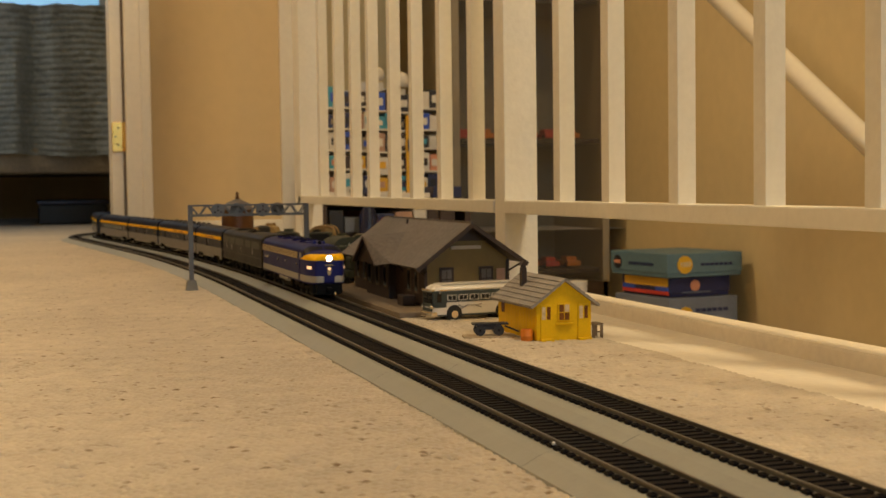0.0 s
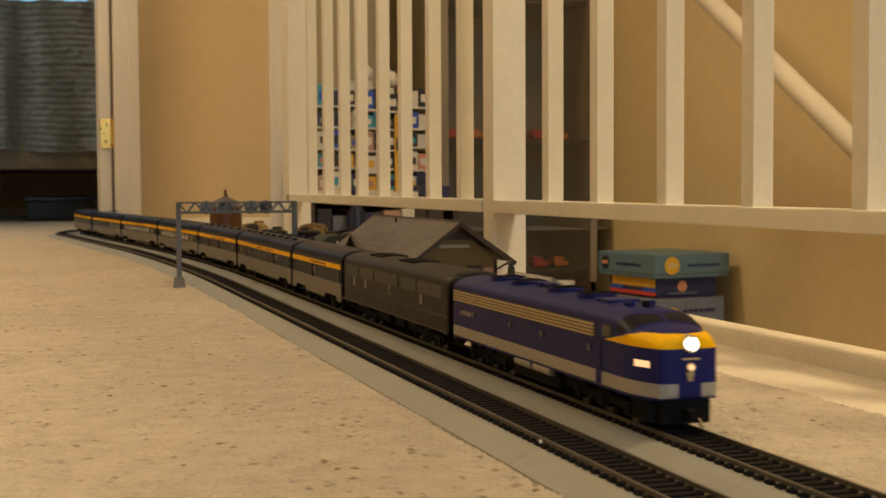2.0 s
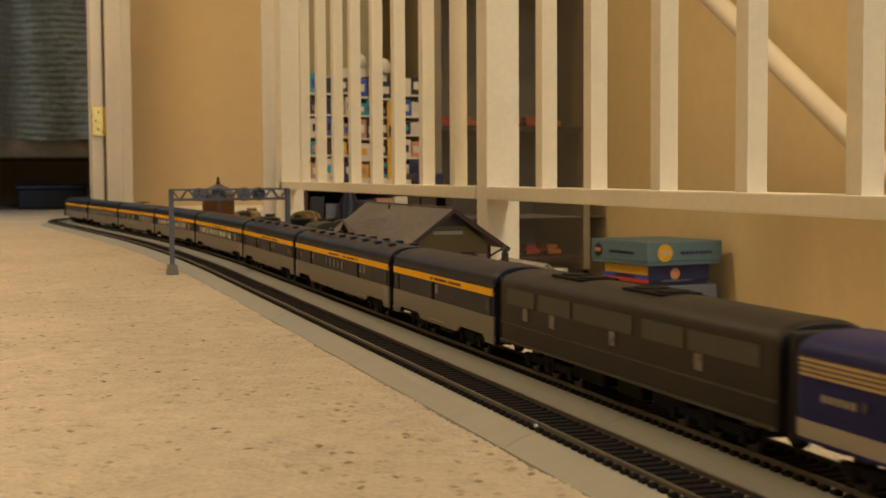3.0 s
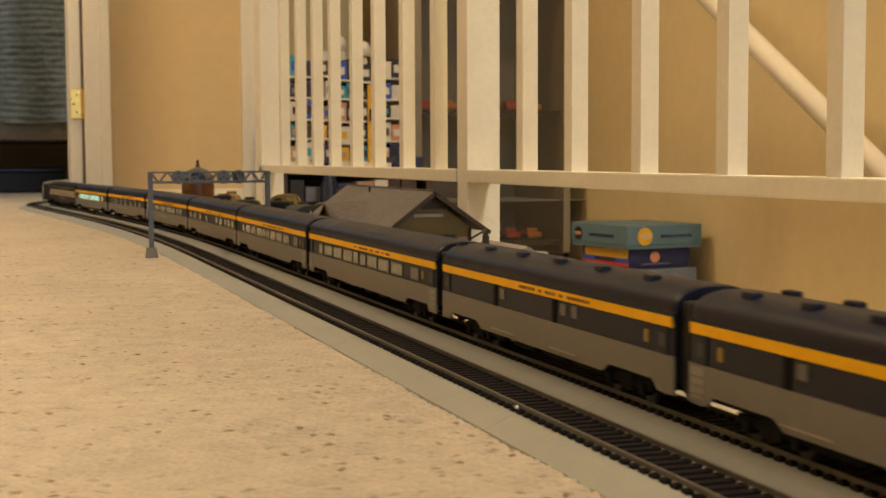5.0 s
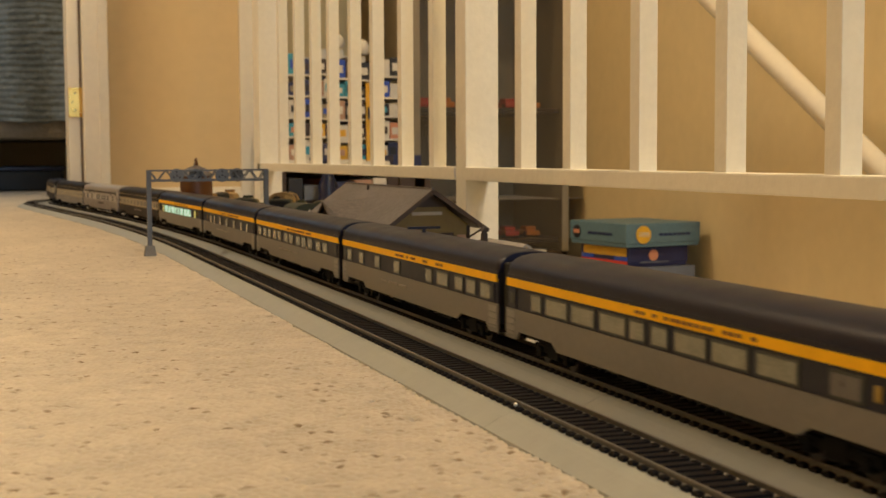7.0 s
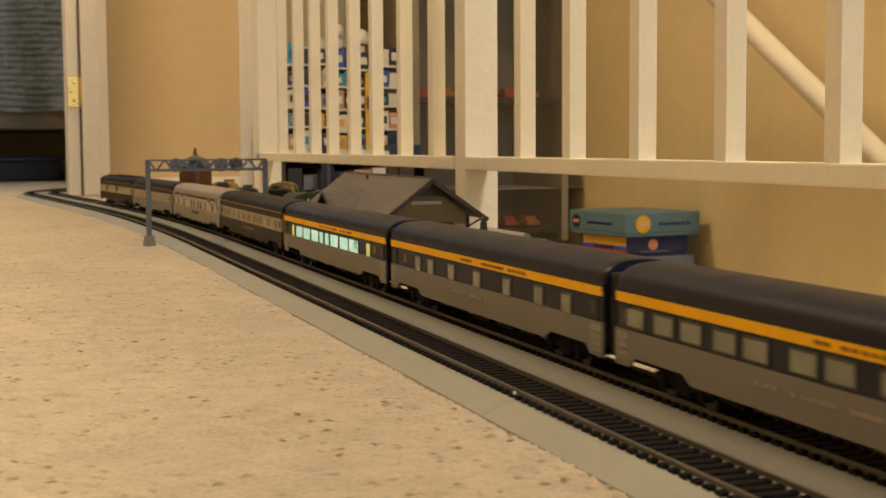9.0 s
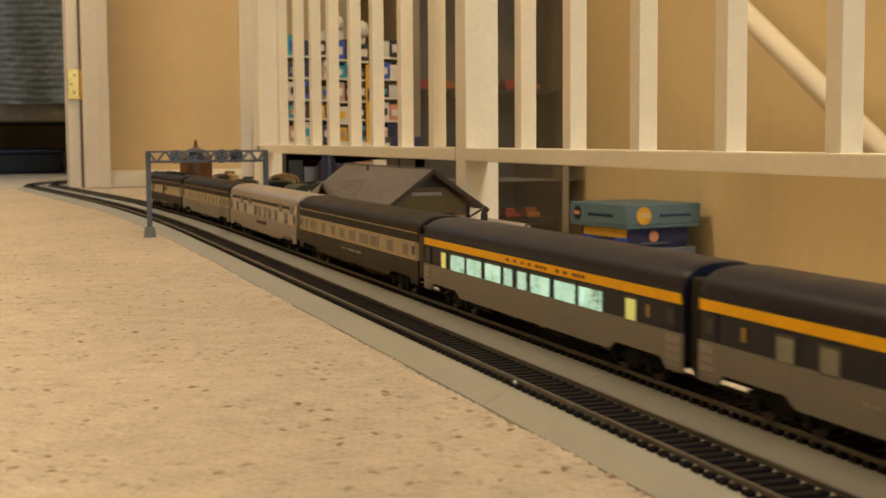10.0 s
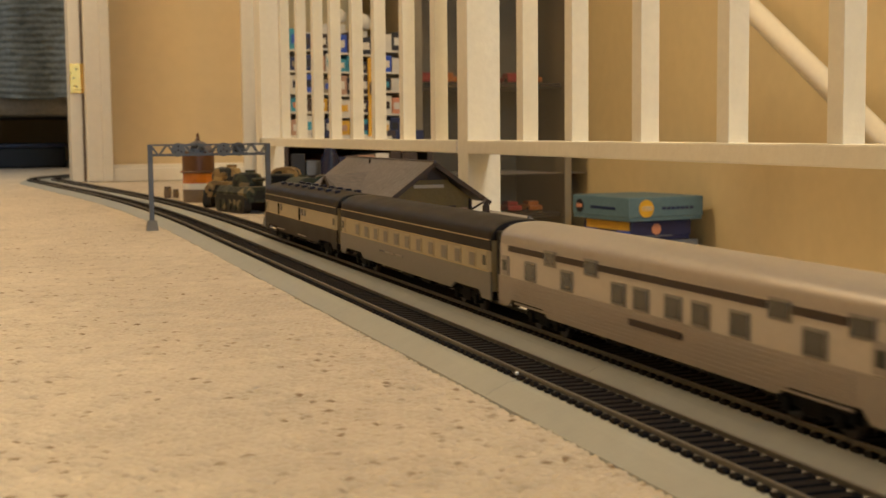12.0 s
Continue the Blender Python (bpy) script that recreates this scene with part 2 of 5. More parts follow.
INK = material("jar_ink_blue", (0.008, 0.012, 0.040), 0.25, 0, 0.1, 30.0)
NIGHT = material("box_night_blue", (0.018, 0.022, 0.075), 0.4, 0, 0.25, 30.0)
RED = material("print_red", (0.55, 0.05, 0.03), 0.5, 0, 0.15, 40.0)
BLUE = material("print_blue", (0.03, 0.08, 0.45), 0.5, 0, 0.15, 40.0)
YEL = material("print_yellow", (0.65, 0.36, 0.02), 0.5, 0, 0.15, 40.0)
CYAN = material("print_cyan", (0.05, 0.28, 0.38), 0.5, 0, 0.15, 40.0)
WHITE = material("print_white", (0.62, 0.58, 0.50), 0.5, 0, 0.1, 40.0)
BLACK = material("print_black", (0.015, 0.013, 0.015), 0.5, 0, 0.1, 40.0)
SALMON = material("print_salmon", (0.58, 0.24, 0.13), 0.5, 0, 0.1, 40.0)
TAUPE = material("cabinet_taupe", (0.25, 0.20, 0.125), 0.5, 0, 0.1, 6.0)
DKWOOD = material("dark_shelf_wood", (0.045, 0.025, 0.014), 0.5, 0, 0.2, 14.0)
QUILT = material("quilt_grey_blue", (0.20, 0.215, 0.205), 0.9, 0, 0.25, 9.0, 0.4, 120)
QUILT2 = material("mattress_side_taupe", (0.24, 0.20, 0.15), 0.9, 0, 0.2, 9.0, 0.3, 120)
SKYGLASS = material("daylight_pane", (0.30, 0.62, 0.90), 0.2, 0, 0.05, 3.0, emit=0.7)
PVC = material("handrail_white_gloss", (0.78, 0.70, 0.55), 0.22, 0, 0.03, 10.0)


# ---- mesh helpers ----
def box(bm, x0, y0, z0, x1, y1, z1, bevel=0.0):
    """A box between two corners, its edges rounded by bevel."""
    r = bmesh.ops.create_cube(bm, size=1.0)
    vs = r["verts"]
    for v in vs:
        v.co = Vector((x0 + (v.co.x + 0.5) * (x1 - x0), y0 + (v.co.y + 0.5) * (y1 - y0), z0 + (v.co.z + 0.5) * (z1 - z0)))
    if bevel:
        es = list({e for v in vs for e in v.link_edges})
        bmesh.ops.bevel(bm, geom=es, offset=bevel, segments=2, profile=0.6, affect="EDGES")
    return bm


def beam(bm, a, b, w, h=None):
    """A square bar from a to b."""
    a, b = Vector(a), Vector(b)
    d = b - a
    m = Matrix.Translation((a + b) / 2) @ d.to_track_quat("Z", "Y").to_matrix().to_4x4() @ Matrix.Diagonal((w, h or w, d.length, 1))
    bmesh.ops.create_cube(bm, size=1.0, matrix=m)
    return bm


def rod(bm, a, b, r, r2=None, n=16):
    a, b = Vector(a), Vector(b)
    d = b - a
    m = Matrix.Translation((a + b) / 2) @ d.to_track_quat("Z", "Y").to_matrix().to_4x4()
    bmesh.ops.create_cone(bm, cap_ends=True, segments=n, radius1=r, radius2=r if r2 is None else r2, depth=d.length, matrix=m)
    return bm


def revolve(bm, profile, x, y, n=28):
    """A turned body round the upright axis at x, y, from rows of radius and height."""
    rings = [[bm.verts.new((x + r * math.cos(6.2832 * k / n), y + r * math.sin(6.2832 * k / n), z)) for k in range(n)] for r, z in profile]
    for a, b in zip(rings, rings[1:]):
        for k in range(n):
            bm.faces.new((a[k], a[(k + 1) % n], b[(k + 1) % n], b[k]))
    bm.faces.new(rings[-1])
    bm.faces.new(rings[0][::-1])
    return bm


def prism(bm, outline, y0, y1):
    """An outline in x and z, drawn along y."""
    a = [bm.verts.new((x, y0, z)) for x, z in outline]
    b = [bm.verts.new((x, y1, z)) for x, z in outline]
    n = len(a)
    for k in range(n):
        bm.faces.new((a[k], a[(k + 1) % n], b[(k + 1) % n], b[k]))
    bm.faces.new(a[::-1])
    bm.faces.new(b)
    bmesh.ops.recalc_face_normals(bm, faces=bm.faces)
    return bm


def slab(bm, corners, t):
    """A flat plate with the given four top corners, t thick downwards."""
    top = [bm.verts.new(c) for c in corners]
    nrm = (Vector(corners[1]) - Vector(corners[0])).cross(Vector(corners[2]) - Vector(corners[0])).normalized()
    if nrm.z < 0:
        nrm = -nrm
    low = [bm.verts.new(Vector(c) - nrm * t) for c in corners]
    n = len(top)
    for k in range(n):
        bm.faces.new((top[k], top[(k + 1) % n], low[(k + 1) % n], low[k]))
    bm.faces.new(top)
    bm.faces.new(low[::-1])
    bmesh.ops.recalc_face_normals(bm, faces=bm.faces)
    return bm


def mesh_of(name, bm, mat, smooth=False):
    me = bpy.data.meshes.new(name)
    bm.to_mesh(me)
    bm.free()
    me.materials.append(mat)
    if smooth:
        me.polygons.foreach_set("use_smooth", [True] * len(me.polygons))
        me.set_sharp_from_angle(angle=radians(38))
    return me


def part(name, bm, mat, parent=None, label="", smooth=False):
    ob = new(name, mesh_of(name, bm, mat, smooth))
    ob.parent = parent
    return tagged(ob, label=label) if label else ob


def thing(name, label, category, group="", at=None):
    ob = new(name)
    ob.empty_display_size = 0.01
    if at is not None:
        ob.matrix_basis = at
    return tagged(ob, label, category, group)


def B():
    return bmesh.new()


def structure(name, bm, mat, label):
    return tagged(part(name, bm, mat), label, kind="structure")


# ---- setting ----
WALL_Y = 2.85


def carpet_floor():
    """The hall carpet: low round loops in uneven rows, with pits where loops are worn away; finer where it lies near."""
    pitch = 0.0045

    def cell(i, j, k):
        h = np.sin(i * 127.1 + j * 311.7 + k * 74.7) * 43758.5453
        return h - np.floor(h)

    def soft(x, y, k):
        """Slow smooth variation between 0 and 1."""
        i, j = np.floor(x), np.floor(y)
        u, v = x - i, y - j
        u, v = u * u * (3 - 2 * u), v * v * (3 - 2 * v)
        return (cell(i, j, k) * (1 - u) + cell(i + 1, j, k) * u) * (1 - v) + (cell(i, j + 1, k) * (1 - u) + cell(i + 1, j + 1, k) * u) * v

    def sheet(x0, x1, y0, y1, step, loops):
        nx, ny = int((x1 - x0) / step) + 1, int((y1 - y0) / step) + 1
        X, Y = np.meshgrid(np.linspace(x0, x1, nx), np.linspace(y0, y1, ny))
        Z = np.full_like(X, -0.0006)
        if loops:
            turn = 0.5
            U = (X * math.cos(turn) + Y * math.sin(turn)) / pitch
            V = (-X * math.sin(turn) + Y * math.cos(turn)) / pitch
            I, J = np.floor(U), np.floor(V)
            top = np.full_like(X, -0.0055)
            for a in (-1, 0, 1):
                for b in (-1, 0, 1):
                    ci, cj = I + a, J + b
                    cu = ci + 0.5 + 0.42 * (cell(ci, cj, 1) - 0.5)
                    cv = cj + 0.5 + 0.42 * (cell(ci, cj, 2) - 0.5)
                    worn = soft(ci * pitch * 13, cj * pitch * 13, 5)
                    gone = cell(ci, cj, 3) < 0.012 + 0.12 * np.clip(worn - 0.50, 0, 1)
                    r = np.where(gone, 0.24, 0.72 + 0.10 * cell(ci, cj, 4))
                    q = np.clip(1 - ((U - cu) ** 2 + (V - cv) ** 2) / r ** 2, 0, 1)
                    z = np.where(gone, -0.0055, -0.0022) + 0.0026 * np.sqrt(q) * (0.93 + 0.07 * cell(ci, cj, 6))
                    z = np.where(q > 0, z, -0.0055)
                    top = np.maximum(top, z)
            Z = top + 0.0010 * (soft(X * 30, Y * 30, 8) - 0.5)
        vs = np.stack([X.ravel(), Y.ravel(), Z.ravel()], 1)
        k = (np.arange(ny - 1)[:, None] * nx + np.arange(nx - 1)).ravel()
        return vs, np.stack([k, k + 1, k + nx + 1, k + nx], 1)

    allv, allf, o = [], [], 0
    for args in ((-0.17, 0.18, 0.30, 0.86, 0.00095, True), (-0.25, 0.18, 0.86, 1.40, 0.0015, True), (0.262, 0.366, 0.30, 1.30, 0.0012, True),
                 (0.262, 0.366, 1.30, 2.30, 0.002, True), (-0.45, 0.18, 1.40, 2.80, 0.0028, True), (0.18, 0.262, 0.30, 2.80, 0.02, False),
                 (-2.2, -0.17, -5.0, 0.86, 0.05, False), (-2.2, -0.25, 0.86, 1.40, 0.05, False), (-2.2, -0.45, 1.40, 2.80, 0.05, False),
                 (-0.17, 0.366, -5.0, 0.30, 0.04, False), (-2.2, 3.6, 2.80, 5.2, 0.08, False), (0.262, 0.56, 2.3, 2.80, 0.03, False)):
        v, f = sheet(*args)
        allv.append(v)
        allf.append(f + o)
        o += len(v)
    me = bpy.data.meshes.new("floor")
    me.from_pydata(np.concatenate(allv).tolist(), [], np.concatenate(allf).tolist())
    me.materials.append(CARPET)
    me.polygons.foreach_set("use_smooth", [True] * len(me.polygons))
    tagged(new("floor", me), "cream looped berber carpet with worn pits", kind="structure")


carpet_floor()
structure("subfloor", box(B(), -2.2, -5.0, -0.06, 0.366, 5.2, -0.008), BOARD, "plain floor boards under the carpet")

# walls round the hall, the stairwell and the bedroom
structure("wall_end", box(B(), 0.225, WALL_Y, -0.02, 0.515, WALL_Y + 0.1, 2.44), WALL, "beige painted wall at the end of the hall")
structure("wall_over_door", box(B(), -0.62, WALL_Y, 2.05, 0.225, WALL_Y + 0.1, 2.44), WALL, "beige wall above the bedroom door")
structure("wall_end_left", box(B(), -2.2, WALL_Y, -0.02, -0.62, WALL_Y + 0.1, 2.44), WALL, "beige wall beside the bedroom door")
structure("wall_return", box(B(), 0.515, WALL_Y - 0.012, -0.2, 0.575, 3.4, 2.44), TRIM, "pale painted wall end beside the stairwell")
structure("wall_stair_back", box(B(), 0.575, 3.3, -0.25, 2.2, 3.4, 2.44), WALL_PALE, "cream wall behind the stair landing")
structure("wall_stair", box(B(), 1.30, -5.0, -2.4, 1.40, 3.3, 2.44), WALL_PALE, "cream painted wall along the stairs")
structure("wall_west", box(B(), -2.3, -5.0, -0.1, -2.2, 5.2, 2.44), WALL, "plain beige wall of the hall")
structure("wall_south", box(B(), -2.3, -5.1, -2.4, 1.4, -5.0, 2.44), WALL, "plain beige wall behind")
structure("wall_bedroom_back", box(B(), -2.3, 5.2, -0.1, 3.7, 5.3, 2.44), WALL, "plain bedroom wall")
structure("wall_bedroom_east", box(B(), 3.6, 3.4, -0.1, 3.7, 5.2, 2.44), WALL, "plain bedroom side wall")
structure("ceiling", box(B(), -2.3, -5.1, 2.44, 3.7, 5.3, 2.54), CEIL, "plain white ceiling")
structure("stairwell_side", box(B(), 0.440, -5.0, -2.4, 0.452, 2.36, -0.051), WALL_PALE, "cream stairwell side below the floor edge")

# a bedroom window with blue daylight
win = tagged(part("window_1", box(B(), -0.62, 5.185, 0.74, 0.30, 5.199, 1.62, 0.003), TRIM), "bedroom window with pale blue daylight", kind="structure")
part("pane", box(B(), -0.58, 5.180, 0.78, 0.26, 5.186, 1.58), SKYGLASS, win)

# door casing and hinge
structure("door_jamb", box(B(), 0.163, WALL_Y + 0.02, 0, 0.187, WALL_Y + 0.12, 2.03, 0.001), TRIM, "white door edge with a brass hinge")
structure("door_stop", box(B(), 0.1875, WALL_Y + 0.012, 0, 0.191, WALL_Y + 0.11, 2.03), WOODG, "dark gap between door and casing")
bm = box(B(), 0.1915, WALL_Y - 0.012, 0, 0.243, WALL_Y + 0.11, 2.10, 0.003)
box(bm, 0.222, WALL_Y - 0.018, 0, 0.243, WALL_Y - 0.010, 2.10, 0.002)
structure("door_casing", bm, TRIM, "white moulded door casing")
bm = box(B(), 0.243, WALL_Y - 0.014, 0, 0.515, WALL_Y - 0.001, 0.027, 0.002)
box(bm, 0.243, WALL_Y - 0.009, 0.026, 0.515, WALL_Y - 0.001, 0.035, 0.002)
structure("baseboard", bm, TRIM, "white baseboard along the end wall")
hinge = thing("door_hinge", "brass butt hinge with three screws on the door edge", "hinge")
part("leaf", box(B(), 0.164, WALL_Y + 0.014, 0.182, 0.188, WALL_Y + 0.0198, 0.243, 0.001), BRASS, hinge)
for z in (0.196, 0.213, 0.231):
    part("screw", rod(B(), (0.173 + (0.004 if z != 0.213 else -0.002), WALL_Y + 0.012, z), (0.173 + (0.004 if z != 0.213 else -0.002), WALL_Y + 0.016, z), 0.002), DKWOOD, hinge)
part("knuckle", rod(B(), (0.189, WALL_Y + 0.012, 0.182), (0.189, WALL_Y + 0.012, 0.243), 0.0035), BRASS, hinge)


# bed in the bedroom behind the door
bed = thing("bed", "bed with a hanging grey-blue quilted cover, open dark space beneath", "bed")
nx, nz = 200, 190
vs, fs = [], []
for j in range(nz + 1):
    z = 0.205 + 0.425 * j / nz
    for i in range(nx + 1):
        x = -0.9 + 1.25 * i / nx
        fold = 0.034 * abs(noise.noise((x * 9 + 0.8 * z, z * 1.2, 1))) + 0.022 * math.sin(x * 46 + 3.0 * noise.noise((x * 5, z * 1.5, 4))) * (1.0 - 0.7 * j / nz) + 0.020 * noise.noise((x * 5, z * 2, 5))
        quiltrow = 0.0045 * abs(math.sin(z * 176 + 1.6 * noise.noise((x * 6, z * 3, 2)))) + 0.006 * noise.noise((x * 40, z * 60, 3))
        vs.append((x, 3.99 + fold - quiltrow, z + 0.012 * noise.noise((x * 5, 0, 7)) * (1 - j / nz)))
for j in range(nz):
    for i in range(nx):
        k = j * (nx + 1) + i
        fs.append((k, k + 1, k + nx + 2, k + nx + 1))
me = bpy.data.meshes.new("quilt")
me.from_pydata(vs, [], fs)
me.materials.append(QUILT)
me.polygons.foreach_set("use_smooth", [True] * len(me.polygons))
q = new("quilt", me)
q.parent = bed
q.modifiers.new("thick", "SOLIDIFY").thickness = 0.01
part("mattress", box(B(), -0.88, 4.02, 0.152, 0.40, 5.1, 0.60, 0.02), QUILT2, bed)
for x in (-0.8, 0.30):
    for y in (4.1, 5.0):
        part("leg", rod(B(), (x, y, -0.001), (x, y, 0.16), 0.025), DARK, bed)
crate = thing("storage_box", "low dark storage box under the bed", "box")
part("body", box(B(), 0.02, 4.18, -0.001, 0.22, 4.5, 0.06, 0.006), BLACK, crate)
part("lid", box(B(), 0.015, 4.175, 0.060, 0.225, 4.505, 0.072, 0.003), NIGHT, crate)


# railing with square pickets
def railing():
    r = thing("stair_railing", "white railing with slim square pickets along the stairwell", "railing")
    part("bottom_rail", box(B(), 0.4255, 1.2175, 0.0768, 0.450, 2.20, 0.0892, 0.0012), RAILW, r)
    part("bottom_rail", box(B(), 0.4255, -1.0, 0.0768, 0.450, 1.1875, 0.0892, 0.0012), RAILW, r)
    part("top_rail", box(B(), 0.416, -1.0, 0.90, 0.462, 2.20, 0.94, 0.006), RAILW, r)
    part("newel_post", box(B(), 0.427, 1.1880, 0.0095, 0.4602, 1.2170, 0.98, 0.0015), RAILW, r)
    part("end_post", box(B(), 0.4255, 2.18, 0.0, 0.4625, 2.23, 0.98, 0.0015), RAILW, r)
    me = mesh_of("picket", box(B(), 0, 0, 0, 0.0142, 0.0146, 0.814, 0.0008), RAILW)
    for y in [1.309, 1.418, 1.531, 1.631, 1.741, 1.840, 1.943, 2.057, 1.073] + [0.972 - 0.1162 * k for k in range(14)]:
        p = new("picket", me)
        p.parent = r
        p.location = (0.4303, y - 0.0146, 0.0872)


railing()
structure("floor_edge_board", box(B(), 0.366, -5.0, -0.05, 0.434, 2.3, -0.0005, 0.001), BOARD, "white painted board along the stairwell edge")
structure("edge_lip", box(B(), 0.4315, -5.0, -0.05, 0.455, 2.3, 0.0108, 0.0022), BOARD, "white painted lip under the railing")

# landing, stairs going down beside the railing
structure("landing", box(B(), 0.453, 2.36, -0.22, 1.30, 3.3, -0.182), CARPET, "carpeted stair landing")
st = tagged(part("stairs", box(B(), 0.453, 1.95, -0.40, 1.298, 2.36, -0.183), CARPET), "carpeted stairs leading down", kind="structure")
for k in range(1, 8):
    part("step", box(B(), 0.453, 1.95 - 0.27 * k, -0.40 - 0.183 * k, 1.298, 1.95 - 0.27 * (k - 1), -0.183 - 0.183 * k, 0.01), CARPET, st)

handrail = thing("handrail", "glossy white round handrail sloping down the stair wall", "handrail")
part("rail", rod(B(), (1.24, 2.70, 0.720), (1.24, 1.00, -0.321), 0.0188, n=24), PVC, handrail, smooth=True)
for y in (2.02, 1.3):
    z = 0.727 + (y - 2.70) * 0.6124
    bmm = rod(B(), (1.24, y, z - 0.016), (1.244, y, z - 0.030), 0.004)
    rod(bmm, (1.244, y, z - 0.030), (1.3, y, z - 0.036), 0.004)
    part("bracket", bmm, TAUPE, handrail)


# ---- track ----
TRACK_X = 0.2424
GAP = 0.0473
RAIL_Z = 0.0085


def build_path(step=0.004):
    """The centre line of the train's track: straight, a slight left bend, then a right turn through the bedroom door."""
    pts = []
    x, y, a = TRACK_X, -4.8, 0.0
    while len(pts) * step < 12.0:
        pts.append((x, y, a))
        s = -4.8 + len(pts) * step
        if s < 1.30:
            k = 0.0
        elif s < 2.20:
            k = -0.105 / 0.90
        elif s < 2.80:
            k = 0.0
        elif a < radians(90):
            k = 1 / 0.46
        else:
            k = 0.0
        a += k * step
        x += math.sin(a) * step
        y += math.cos(a) * step
    return pts


PATH_STEP = 0.004
PATHPTS = build_path(PATH_STEP)


def on_path(s, off=0.0):
    """Place and heading at s metres along the track, off metres to the right of its centre."""
    f = min(max((s + 4.8) / PATH_STEP, 0), len(PATHPTS) - 1.001)
    i = int(f)
    u = f - i
    p, q = PATHPTS[i], PATHPTS[i + 1]
    x, y, a = (p[j] + (q[j] - p[j]) * u for j in range(3))
    return x + off * math.cos(a), y - off * math.sin(a), a


def sweep(bm, s0, s1, off, outline, step, closed=True):
    """An outline in sideways offset and height, swept along the track."""
    n = max(2, int((s1 - s0) / step) + 1)
    prev = None
    for k in range(n):
        s = s0 + (s1 - s0) * k / (n - 1)
        ring = []
        for o, z in outline:
            x, y, a = on_path(s, off + o)
            ring.append(bm.verts.new((x, y, z)))
        if prev:
            m = len(ring)
            for j in range(m):
                bm.faces.new((prev[j], prev[(j + 1) % m], ring[(j + 1) % m], ring[j]))
        else:
            bm.faces.new(ring)
        prev = ring
    bm.faces.new(prev[::-1])
    bmesh.ops.recalc_face_normals(bm, faces=bm.faces)
    return bm


def track(name, off, label, cuts):
    t = thing(name, label, "model railway track", "model railway tracks")
    for s0, s1 in zip(cuts, cuts[1:]):
        part("roadbed", sweep(B(), s0, s1 - 0.0003, off, [(-0.0258, -0.002), (-0.0252, 0.0006), (-0.0176, 0.0044), (-0.0150, 0.0053), (-0.0134, 0.0056), (0.0134, 0.0056), (0.0150, 0.0053), (0.0190, 0.0034), (0.0214, 0.0018), (0.0214, -0.002)], 0.05), GREYBED, t)
    # the strip puts the deep shade between the ties into dark colour
    part("ballast_strip", sweep(B(), -0.6, 4.3, off, [(-0.0106, 0.0050), (-0.0106, 0.0060), (0.0117, 0.0060), (0.0117, 0.0050)], 0.05), TIESHADE, t, "dark strip painted as shade between the ties")
    for side in (-1, 1):
        c = side * 0.00885
        part("rail", sweep(B(), -4.6, 6.4, off + c, [(-0.0011, 0.0062), (-0.0004, 0.0068), (-0.0005, 0.0078), (-0.0005, RAIL_Z), (0.0005, RAIL_Z), (0.0005, 0.0078), (0.0004, 0.0068), (0.0011, 0.0062)], 0.05), RAILM, t)
    return t


left_track = track("left_track", -GAP, "empty model track, black ties on grey plastic roadbed", [-4.6, -0.25, 0.0, 0.229, 0.458, 0.687, 0.916, 1.145, 1.374, 1.603, 1.9, 2.3, 3.0, 6.4])
right_track = track("right_track", 0.0, "model track under the train, black ties on grey roadbed", [-4.6, -0.25, 0.02, 0.249, 0.478, 0.707, 0.936, 1.165, 1.394, 1.623, 1.9, 2.3, 3.0, 6.4])


# ---- the train: cars run towards -y in their own space, z from the rail top ----
def section(w, ze, h, z0, n=9):
    """Half outline of a car body from the lower edge over the eave to the roof's middle."""
    out = [(w, z0), (w, z0 + (ze - z0) * 0.5), (w, ze)]
    for k in range(1, n + 1):
        a = math.pi / 2 * k / n
        out.append((w * math.cos(a) ** 0.8 if k < n else 0.0, ze + (h - ze) * math.sin(a) ** 0.9))
    return out


def loft(bm, stations):
    """A closed hull from stations of (y, half outline)."""
    rings = []
    for y, half in stations:
        full = [(-x, z) for x, z in half] + [(x, z) for x, z in half[-2::-1]]
        rings.append([bm.verts.new((x, y, z)) for x, z in full])
    for a, b in zip(rings, rings[1:]):
        m = len(a)
        for j in range(m):
            bm.faces.new((a[j], a[(j + 1) % m], b[(j + 1) % m], b[j]))
    bm.faces.new(rings[0])
    bm.faces.new(rings[-1][::-1])
    bmesh.ops.recalc_face_normals(bm, faces=bm.faces)
    return bm




def truck(car, y, axles, wheelbase, r=0.0052):
    """A bogie with side frames, springs and steel wheels."""
    bm = B()
    L = wheelbase * (axles - 1) / 2 + 0.007
    for sx in (-1, 1):
        x = sx * 0.0116
        box(bm, x - 0.0012, y - L, 0.0052, x + 0.0012, y + L, 0.0088, 0.0006)
        box(bm, x - 0.0016, y - 0.006, 0.0035, x + 0.0016, y + 0.006, 0.0105, 0.0005)
        for k in range(axles):
            yy = y + (k - (axles - 1) / 2) * wheelbase
            box(bm, x - 0.0022, yy - 0.0022, 0.0032, x + 0.0022, yy + 0.0022, 0.0078, 0.0005)
    box(bm, -0.012, y - 0.004, 0.006, 0.012, y + 0.004, 0.011)
    t = part("truck", bm, DARK, car)
    for k in range(axles):
        yy = y + (k - (axles - 1) / 2) * wheelbase
        bm = B()
        for sx in (-1, 1):
            rod(bm, (sx * 0.0072, yy, r), (sx * 0.0098, yy, r), r, n=18)
        rod(bm, (-0.0072, yy, r), (0.0072, yy, r), 0.0012, n=8)
        part("wheelset", bm, STEEL, t)


